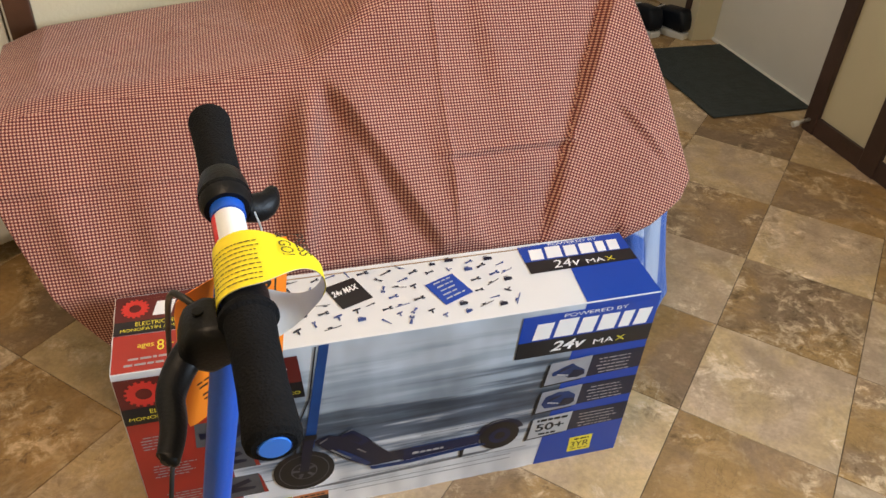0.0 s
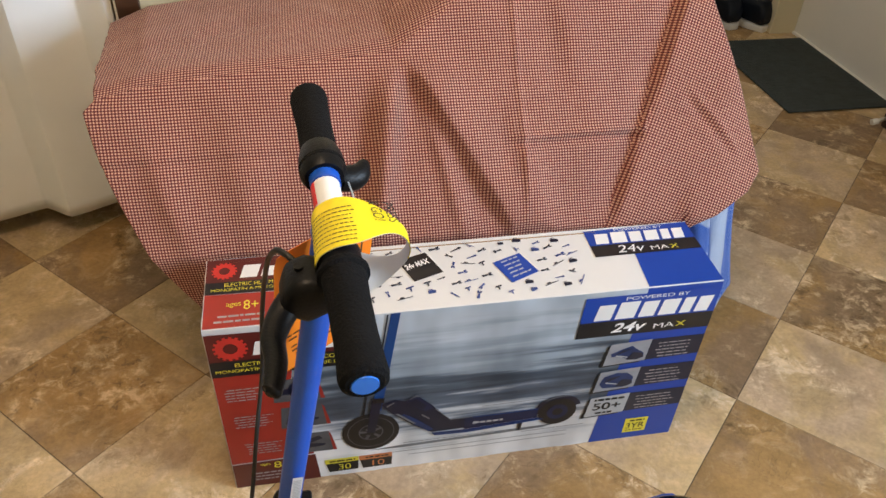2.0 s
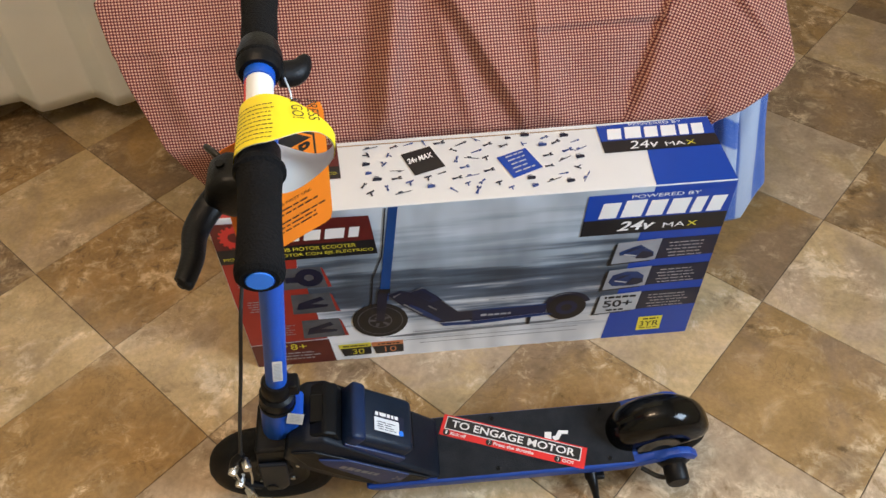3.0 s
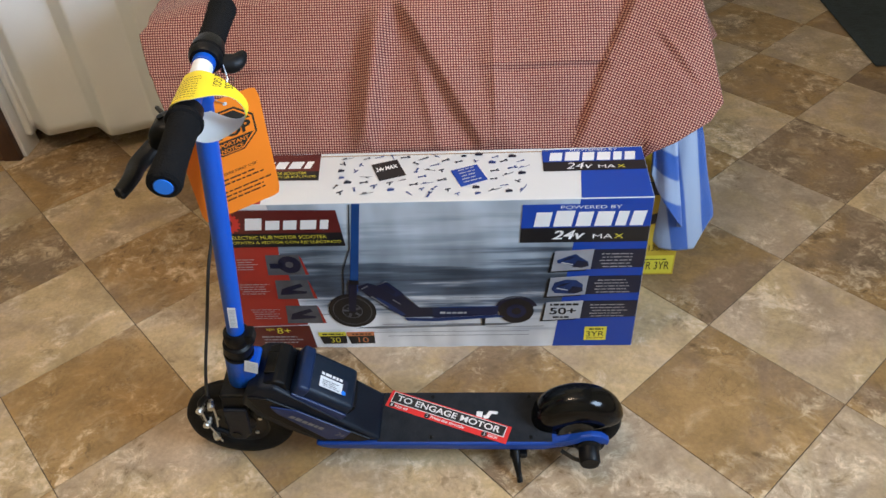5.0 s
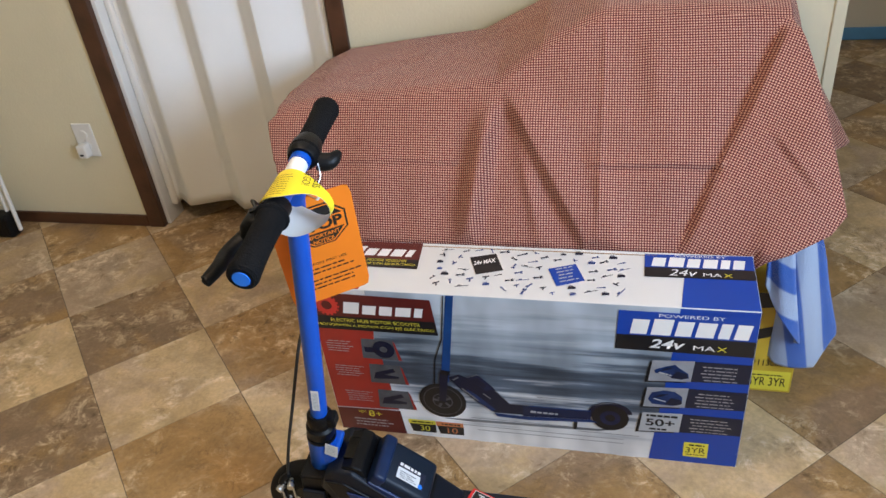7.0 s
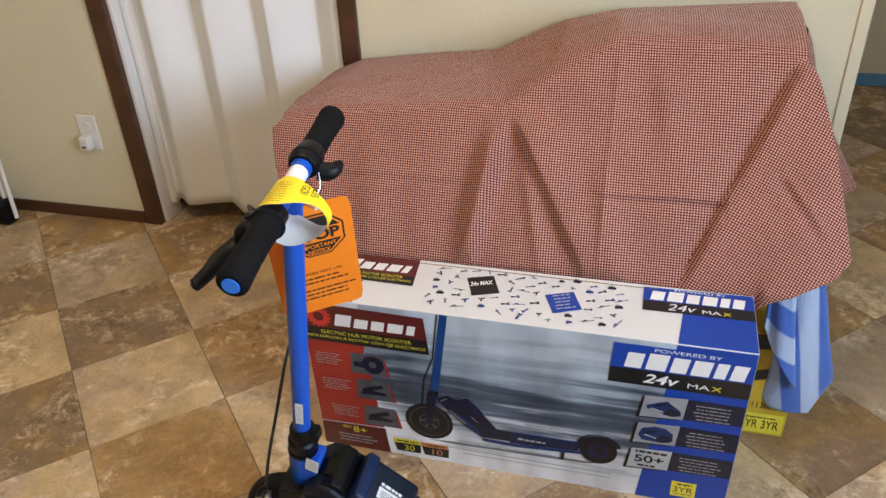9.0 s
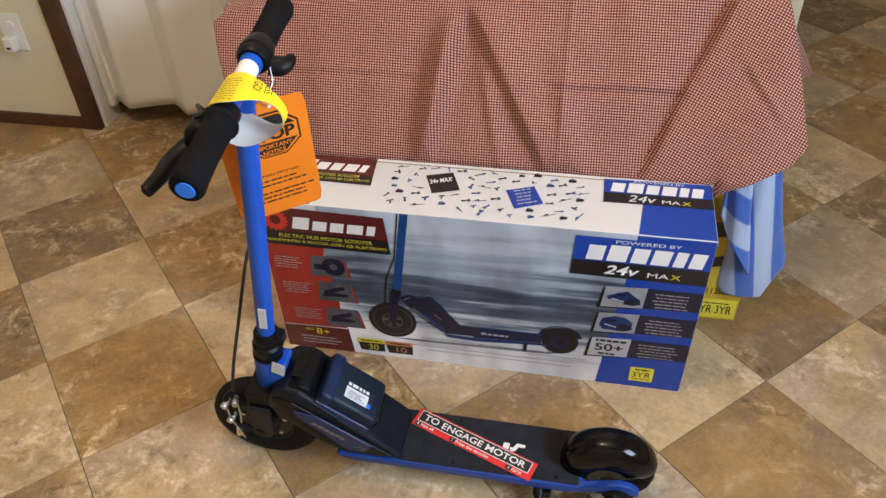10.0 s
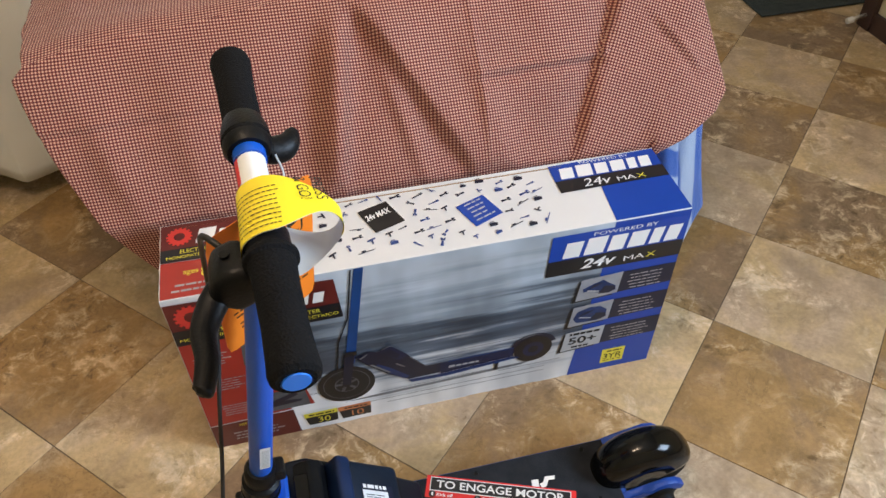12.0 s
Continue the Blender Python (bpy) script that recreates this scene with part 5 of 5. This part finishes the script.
    part("fork_crown", block((0.060, -0.040, 0.196), (0.110, 0.040, 0.212), 0.005), M_PLASTIC, sc)
    part("fork_cover", prism([(0.060, 0.178), (0.102, 0.176), (0.094, 0.100), (0.080, 0.082), (0.058, 0.084), (0.053, 0.105)], -0.047, -0.040, 0.003), M_NAVY, sc, "dark fork cover plate")
    wheel("front_wheel", 0.067, 0.098, 0.099, 0.046, sc, "black front tyre", -0.008)
    for y in (-0.049, 0.044):
        part("axle_nut", lathe([(0.001, 0), (0.0095, 0), (0.0085, 0.006), (0.001, 0.006)], pose(0.066, y, 0.098), 6), M_STEEL if y > 0 else M_PLASTIC, sc)
    cal = part("brake_caliper", sweep(glide([(0.046, -0.045, 0.222), (0.030, -0.050, 0.205), (0.026, -0.052, 0.170), (0.034, -0.050, 0.130), (0.050, -0.046, 0.105)], 5), 0.0055, 10), M_PLASTIC, sc, "black brake arm", True)
    for x, z in ((0.030, 0.196), (0.030, 0.152), (0.034, 0.112), (0.050, 0.208)):
        part("bolt", lathe([(0.001, -0.010), (0.0058, -0.010), (0.0065, -0.006), (0.0065, 0.003), (0.004, 0.003), (0.004, 0.009), (0.001, 0.009)], pose(x, -0.054, z, 0, 0, rng.uniform(-30, 30)), 10), M_STEEL, cal)
    part("brake_wire", sweep(glide([(0.030, -0.058, 0.190), (0.032, -0.060, 0.155), (0.040, -0.060, 0.120), (0.043, -0.060, 0.098)], 4), 0.0016, 6), M_STEEL, cal)
    part("brake_spring", sweep(glide([(0.052, -0.055, 0.205), (0.050, -0.056, 0.17), (0.044, -0.055, 0.14)], 4), 0.0018, 6), M_STEEL, cal)
    # housing for the battery
    shape = [(0.100, 0.200), (0.114, 0.232), (0.138, 0.250), (0.168, 0.250), (0.202, 0.212), (0.330, 0.0855), (0.322, 0.0785), (0.218, 0.0765), (0.166, 0.122), (0.122, 0.168)]
    hou = part("battery_housing", prism(shape, -0.050, 0.050, 0.007, 3), M_NAVY, sc, "dark navy battery housing", True)
    part("side_rib", prism([(0.116, 0.226), (0.150, 0.222), (0.312, 0.092), (0.300, 0.086), (0.225, 0.086), (0.132, 0.178)], -0.0535, -0.0495, 0.002), M_PLASTIC, hou)
    blue = part("side_panel", prism([(0.152, 0.202), (0.196, 0.190), (0.280, 0.120), (0.264, 0.099), (0.234, 0.098), (0.158, 0.184)], -0.0565, -0.0530, 0.0015), M_BLUED, hou, "dull blue side panel")
    sp = Sheet((0.174, -0.0567, 0.174), (0.78, 0, -0.62), (0.62, 0, 0.78))
    mark(sp, plain_shapes(0.004, 0.001, 0.066, 0.010, WORDMARK_BLUE, 0.2), M_GREYP, blue, 1)
    sp.words("voltage", "24", 0.096, 0.002, 0.016, 0.012, M_GREYP, hou, 2, 0.2)
    part("dock_wall", prism([(0.132, 0.228), (0.136, 0.246), (0.168, 0.258), (0.184, 0.250), (0.190, 0.228)], -0.042, 0.042, 0.004, 2), M_PLASTIC, hou)
    part("dock_slot", block((0.146, -0.022, 0.246), (0.166, 0.022, 0.2575), 0.002), M_GLOSS, hou)
    slope = pose(0.236, 0.000, 0.1890, 0, 40, 0)
    bat = bmesh.new()
    block((-0.056, -0.043, -0.028), (0.054, 0.043, 0.024), 0.010, 3, bat)
    bmesh.ops.transform(bat, matrix=slope, verts=bat.verts)
    battery = part("battery", bat, M_PACK, sc, "dark navy battery pack", True)
    cap = bmesh.new()
    block((-0.060, -0.046, -0.010), (-0.035, 0.046, 0.0275), 0.007, 3, cap)
    bmesh.ops.transform(cap, matrix=slope, verts=cap.verts)
    part("battery_end", cap, M_PACKB, battery, "dull blue battery end", True)
    for y in (-0.0475, 0.0337):
        rim = block((-0.058, y, -0.018), (0.050, y + 0.005, 0.004), 0.002)
        bmesh.ops.transform(rim, matrix=slope, verts=rim.verts)
        part("battery_rail", rim, M_BLUED, battery, "dull blue side rail")
    latch = bmesh.new()
    block((0.050, -0.030, -0.020), (0.064, 0.030, 0.012), 0.004, 2, latch)
    bmesh.ops.transform(latch, matrix=slope, verts=latch.verts)
    part("battery_latch", latch, M_PLASTIC, battery, "", True)
    r3 = slope.to_3x3()
    ls = Sheet(slope @ Vector((0.000, -0.020, 0.0243)), r3 @ Vector((1, 0, 0)), r3 @ Vector((0, 1, 0)))
    lab = ls.poly("battery_label", rect(-0.022, -0.006, 0.034, 0.026), M_NAVYP, battery, 1, "dark printed battery label")
    ls.polys("label_head", bars(-0.020, 0.0195, 0.033, 1, 0.01, 0.0055, rng), M_WHITEP, lab, 2)
    ls.polys("label_lines", bars(-0.017, 0.009, 0.022, 4, 0.0036, 0.0012, rng), M_NAVYP, lab, 3)
    ls.poly("label_patch", rect(-0.021, -0.005, 0.024, 0.0165), M_STW, lab, 2)
    ls.poly("label_dot", disc(0.027, -0.001, 0.0045, 16), M_CAP, lab, 3)
    # deck
    deck_shape = [(0.220, 0.068), (0.236, 0.062), (0.62, 0.062), (0.648, 0.066), (0.648, 0.079), (0.640, 0.0815), (0.212, 0.0815), (0.209, 0.076)]
    deck = part("deck", prism(deck_shape, -0.0555, 0.0555, 0.004, 3), M_DECKB, sc, "blue metal deck", True)
    part("deck_channel", block((0.24, -0.040, 0.046), (0.62, 0.040, 0.0625), 0.005), M_PLASTIC, deck)
    part("grip_tape", block((0.322, -0.0515, 0.0812), (0.638, 0.0530, 0.0828), 0.0006, 1), M_GRIT, deck, "charcoal grip tape")
    dk = Sheet((0, 0, 0.0829), (1, 0, 0), (0, 1, 0))
    for x in (0.420, 0.600):
        for y in (-0.043, 0.043):
            part("rivet", lathe([(0.0005, -0.0008), (0.0040, -0.0008), (0.0034, 0.0009), (0.0005, 0.0013)], pose(x, y, 0.0832, 90, 0, 0), 14), M_PLASTIC, deck)
    dk.polys("deck_mark", [[(0.500, -0.006), (0.512, -0.004), (0.514, 0.010), (0.503, 0.011)], [(0.514, 0.002), (0.520, 0.003), (0.526, 0.012), (0.542, 0.010), (0.540, 0.004), (0.530, 0.005), (0.524, -0.004), (0.516, -0.006)]], M_WHITEP, deck, 1, "white brand mark shapes")
    st = Sheet((0.3305, 0.0235, 0.0829), (0.940, -0.342, 0), (0.342, 0.940, 0))
    sticker = st.poly("instruction_sticker", rect(0, 0, 0.238, 0.037), M_STRED, deck, 2, "red sticker with starting steps")
    st.poly("sticker_border", rect(0.006, 0.0115, 0.230, 0.0345), M_WHITEP, sticker, 3)
    st.poly("sticker_band", rect(0.0075, 0.0128, 0.2285, 0.0332), M_BLACKP, sticker, 4)
    st.words("sticker_title", "TO ENGAGE MOTOR", 0.016, 0.0166, 0.204, 0.0128, M_WHITEP, sticker, 5, bold=0.018)
    for x, no, text, wide in ((0.006, "1", "Kick off", 0.026), (0.078, "2", "Press the throttle", 0.066), (0.190, "3", "GO!", 0.018)):
        st.poly("step_dot", disc(x + 0.005, 0.0062, 0.0056, 18), M_BLACKP, sticker, 3)
        st.words("step_number", no, x + 0.0038, 0.0034, 0.0028, 0.0058, M_WHITEP, sticker, 4)
        st.words("step_words", text, x + 0.012, 0.0032, wide, 0.0055, M_WHITEP, sticker, 4, bold=0.02)
    # rear wheel, fender, dropouts, stand
    wheel("rear_wheel", 0.690, 0.0755, 0.0755, 0.046, sc, "black rear tyre")
    bm = bmesh.new()
    rings, na, ns = [], 36, 16
    for i in range(na + 1):
        a = radians(16 + (204 - 16) * i / na)
        ring = []
        taper = 1 - 0.25 * smoothstep(0.88, 1.0, i / na) - 0.12 * (1 - smoothstep(0.0, 0.08, i / na))
        for k in range(ns + 1):
            ph = math.pi * (k / ns - 0.5)
            rad = 0.018 + 0.066 * abs(math.cos(ph)) ** 0.5
            ring.append(bm.verts.new((0.686 + rad * math.cos(a), 0.0355 * taper * math.copysign(abs(math.sin(ph)) ** 0.85, math.sin(ph)), 0.0785 + rad * math.sin(a))))
        rings.append(ring)
    for r, s in zip(rings, rings[1:]):
        for k in range(ns):
            bm.faces.new((r[k], r[k + 1], s[k + 1], s[k]))
    fen = part("rear_fender", bm, M_GLOSS, sc, "glossy black rear fender", True)
    fen.modifiers.new("thickness", "SOLIDIFY").thickness = 0.0025
    plate = [(0.628, 0.0810), (0.650, 0.083), (0.668, 0.089), (0.686, 0.100), (0.706, 0.106), (0.724, 0.102), (0.738, 0.088), (0.735, 0.072), (0.726, 0.082), (0.714, 0.090), (0.700, 0.092), (0.684, 0.085), (0.668, 0.073), (0.650, 0.066), (0.625, 0.064)]
    for y0, y1 in ((-0.0550, -0.0420), (0.0420, 0.0550)):
        part("dropout", prism(plate, y0, y1, 0.003), M_DECKB, sc, "blue rear dropout plate", True)
    part("hub_cover", lathe([(0.004, -0.006), (0.026, -0.006), (0.030, 0.0), (0.030, 0.004), (0.004, 0.004)], pose(0.704, -0.046, 0.070), 32), M_PLASTIC, sc, "black hub motor cover", True)
    part("axle_cover", sweep([(0.702, -0.048, 0.070), (0.702, -0.056, 0.070), (0.702, -0.060, 0.069), (0.702, -0.084, 0.067), (0.702, -0.088, 0.067)], [0.022, 0.022, 0.0185, 0.0185, 0.016], 24), M_PLASTIC, sc, "black axle cover", True)
    part("hub_wire", sweep(glide([(0.655, -0.050, 0.048), (0.680, -0.066, 0.046), (0.697, -0.072, 0.058), (0.706, -0.068, 0.072)], 5), 0.004, 8), M_CABLE, sc, "", True)
    stand = part("kickstand", sweep(glide([(0.572, -0.048, 0.044), (0.574, -0.066, 0.038), (0.578, -0.082, 0.020), (0.580, -0.092, 0.0105)], 5), [0.0105 - 0.0052 * min(1, k / 9) for k in range(16)], 12), M_PLASTIC, sc, "black kickstand leg", True)
    part("stand_bracket", block((0.562, -0.060, 0.036), (0.594, -0.036, 0.0475), 0.004), M_PLASTIC, stand)


kick_scooter()


def warning_tag():
    """An orange card that hangs from the bar, behind the stem."""
    tr, br = Vector((0.237, -0.256, 0.772)), Vector((0.220, -0.208, 0.568))
    up = (tr - br).normalized()
    right = Vector((0.080, 0.066, -0.038))
    right = (right - up * right.dot(up)).normalized()
    w, h = 0.120, (tr - br).length
    tag = thing("warning_tag", "orange card warning tag hanging from the scooter handlebar", "tag", br - right * w)
    s = Sheet((0, 0, 0), right, up)
    bm = bmesh.new()
    grid = []
    for i in range(13):
        col = []
        for k in range(13):
            u, v = i / 12, k / 12
            x, y = w * u, h * v
            for cx, cy in ((0, 0), (w, 0), (w, h), (0, h)):
                if (u in (0, 1)) and (v in (0, 1)) and abs(cx - x) < 1e-6 and abs(cy - y) < 1e-6:
                    x += 0.003 * (1 if cx == 0 else -1)
                    y += 0.003 * (1 if cy == 0 else -1)
            col.append(bm.verts.new(s.at(x, y, 0)))
        grid.append(col)
    for a, b in zip(grid, grid[1:]):
        for k in range(12):
            bm.faces.new((a[k], b[k], b[k + 1], a[k + 1]))
    card = part("card", bm, M_TAGO, tag)
    card.modifiers.new("thickness", "SOLIDIFY").thickness = 0.0006
    cx, cy, r = 0.068, h - 0.058, 0.042
    octo = lambda q: [(cx + q * math.cos(math.pi / 8 + math.pi * k / 4), cy + q * math.sin(math.pi / 8 + math.pi * k / 4)) for k in range(8)]
    s.poly("stop_border", octo(r), M_INK, tag, 1, "black octagon outline")
    s.poly("stop_field", octo(r * 0.93), M_TAGO, tag, 2)
    o = octo(r * 0.88)
    s.poly("stop_top", [(cx - 0.0337, cy + 0.0135), (cx + 0.0337, cy + 0.0135), o[1], o[2]], M_INK, tag, 3)
    s.words("stop_word", "STOP", cx - 0.032, cy - 0.0085, 0.064, 0.0200, M_INK, tag, 3, bold=0.035)
    s.poly("stop_foot", [(cx - 0.0337, cy - 0.0118), o[5], o[6], (cx + 0.0337, cy - 0.0118)], M_INK, tag, 3)
    s.words("notice_line", "IMPORTANT", cx - 0.0255, cy - 0.0222, 0.051, 0.0075, M_TAGO, tag, 4, bold=0.02)
    s.words("notice_line", "NOTICE", cx - 0.0155, cy - 0.0325, 0.031, 0.0075, M_TAGO, tag, 4, bold=0.02)
    s.words("first_use", "BEFORE FIRST USE:", 0.036, 0.078, 0.060, 0.0048, M_INK, tag, 1)
    rng = random.Random(8)
    s.polys("small_print", bars(0.012, 0.068, 0.114, 2, 0.0085, 0.0028, rng) + bars(0.016, 0.044, 0.114, 3, 0.0085, 0.0028, rng), M_INK, tag, 1)
    s.poly("eyelet", disc(0.074, h - 0.010, 0.003, 14), M_STW, tag, 1)
    top = br - right * w
    part("tie", sweep(glide([Vector(s.at(0.074, h - 0.010, 2)), Vector(s.at(0.060, h + 0.012, 14)), Vector((0.190, -0.325, 0.822)) - top], 5), 0.0007, 6), M_STEEL, tag)


warning_tag()


def throttle_tag():
    """A yellow paper strip looped over the handlebar, print outside and white within."""
    tag = thing("paper_tag", "yellow paper instruction strip looped round the scooter handlebar", "tag")
    tag.matrix_basis = SCOOTER
    cx, cz, ax, az = 0.2135, 0.8055, 0.0400, 0.0305

    def ring(y, grow, a):
        wide = 0.0 if a is None else a
        x, z = cx + (ax + grow) * math.cos(wide), cz + (az + grow) * math.sin(wide)
        if math.cos(wide) < 0:
            z = cz + (az + grow) * math.copysign(abs(math.sin(wide)) ** 0.8, math.sin(wide))
        return Vector((x, y, z - 0.10 * (x - cx)))

    def half(a):
        """The strip's edges along the bar at the angle a: wide over the bar, narrower at the turn."""
        c = math.cos(a)
        near = -0.067 + 0.024 * smoothstep(-0.3, 1.0, c)
        far = -0.007 - 0.021 * smoothstep(-0.5, 1.0, c)
        return near, far

    def shell(name, grow, mat, label, a0=0.0, a1=2 * math.pi, n=56):
        bm = bmesh.new()
        rows = []
        for i in range(n + 1):
            a = a0 + (a1 - a0) * i / n
            y0, y1 = half(a)
            rows.append([bm.verts.new(ring(y0 + (y1 - y0) * k / 8, grow, a)) for k in range(9)])
        for p, q in zip(rows, rows[1:]):
            for k in range(8):
                bm.faces.new((p[k], q[k], q[k + 1], p[k + 1]))
        return part(name, bm, mat, tag, label, True)

    shell("strip_outside", 0.0005, M_TAGY, "printed yellow outside", -0.35, math.pi + 0.55)
    shell("strip_under", 0.0004, M_TAGW, "white lower run", math.pi + 0.55, 2 * math.pi - 0.35)
    shell("strip_inside", -0.0004, M_TAGW, "plain white inside")
    # lines of writing that follow the strip over the bar
    bm = bmesh.new()
    rng = random.Random(21)

    def patch(y0, y1, a0, a1):
        n = 3
        rows = [[bm.verts.new(ring(y, 0.0012, a0 + (a1 - a0) * i / n)) for y in (y0, y1)] for i in range(n + 1)]
        for p, q in zip(rows, rows[1:]):
            bm.faces.new((p[0], q[0], q[1], p[1]))

    for row in range(9):
        y = -0.062 + row * 0.0050
        a = 2.95
        while a > 1.75:
            step = rng.uniform(0.04, 0.13)
            patch(y, y + 0.0010, a, max(1.7, a - step))
            a -= step + 0.025
    part("small_print", bm, M_INK, tag, "lines of small black print", True)
    big = Sheet(ring(-0.015, 0.0016, 1.50), (0.15, -1, 0), (1, 0.1, -0.32))
    big.words("print_word", "& GO!", 0.0, 0.004, 0.026, 0.0095, M_INK, tag, 1)
    big.words("print_word", "PRESS", 0.0, 0.017, 0.026, 0.0095, M_INK, tag, 0)


throttle_tag()


# ---- the floor: stone-look tiles laid cornerwise, pale and brown in turn ----
GX, GY, GD, GTURN = -0.290, 0.076, 0.4313, -0.0145


def floor_tiles():
    base = part("floor", block((-2.65, -1.95, -0.10), (2.30, 2.50, -0.0015)), M_JOINT)
    tagged(base, "stone-look vinyl tile floor laid cornerwise, pale and brown in turn", kind="structure")
    half = GD / 2 - 0.0009
    c, s = math.cos(GTURN), math.sin(GTURN)

    def piece():
        bm = bmesh.new()
        low = [bm.verts.new(p) for p in ((half, 0, -0.0014), (0, half, -0.0014), (-half, 0, -0.0014), (0, -half, -0.0014))]
        k = half - 0.0008
        top = [bm.verts.new(p) for p in ((k, 0, 0), (0, k, 0), (-k, 0, 0), (0, -k, 0))]
        bm.faces.new(top)
        for i in range(4):
            bm.faces.new((low[i], low[(i + 1) % 4], top[(i + 1) % 4], top[i]))
        bmesh.ops.recalc_face_normals(bm, faces=bm.faces)
        me = bpy.data.meshes.new("tile")
        bm.to_mesh(me)
        bm.free()
        return me

    def trimmed(outline):
        """The part of a tile that lies between the walls."""
        for axis, limit, sign in ((0, -2.62, 1), (0, 2.25, -1), (1, -1.92, 1), (1, 2.48, -1)):
            kept = []
            for p, q in zip(outline, outline[1:] + outline[:1]):
                a, b = sign * (p[axis] - limit), sign * (q[axis] - limit)
                if a >= 0:
                    kept.append(p)
                if a * b < 0:
                    t = a / (a - b)
                    kept.append((p[0] + (q[0] - p[0]) * t, p[1] + (q[1] - p[1]) * t))
            outline = kept
            if not outline:
                break
        return outline

    shared = {}
    for kind, mat in (("dark", M_TILE_D), ("light", M_TILE_L)):
        shared[kind] = piece()
        shared[kind].materials.append(mat)
    rest = {"dark": ([], []), "light": ([], [])}
    for i in range(-14, 16):
        for j in range(-18, 14):
            for kind, u, v in (("dark", i, j + 0.5), ("light", i + 0.5, j)):
                x, y = GX + GD * (c * u - s * v), GY + GD * (s * u + c * v)
                if not (-2.85 < x < 2.45 and -2.15 < y < 2.70):
                    continue
                if -1.7 < x < 2.1 and -1.0 < y < 2.3:
                    ob = new("tile", shared[kind])
                    ob.parent = base
                    ob.matrix_basis = pose(x, y, 0, 0, 0, math.degrees(GTURN) + 90 * random.randrange(4))
                else:
                    cut = trimmed([(x + c * a - s * b, y + s * a + c * b) for a, b in ((half, 0), (0, half), (-half, 0), (0, -half))])
                    if len(cut) > 2:
                        verts, faces = rest[kind]
                        faces.append(tuple(range(len(verts), len(verts) + len(cut))))
                        verts += [(px, py, 0) for px, py in cut]
    for kind, mat in (("dark", M_TILE_D), ("light", M_TILE_L)):
        me = bpy.data.meshes.new("tiles_beyond")
        me.from_pydata(rest[kind][0], [], rest[kind][1])
        ob = part_mesh("tiles_beyond", me, mat, base)
        ob["kind"] = "stuff"


floor_tiles()
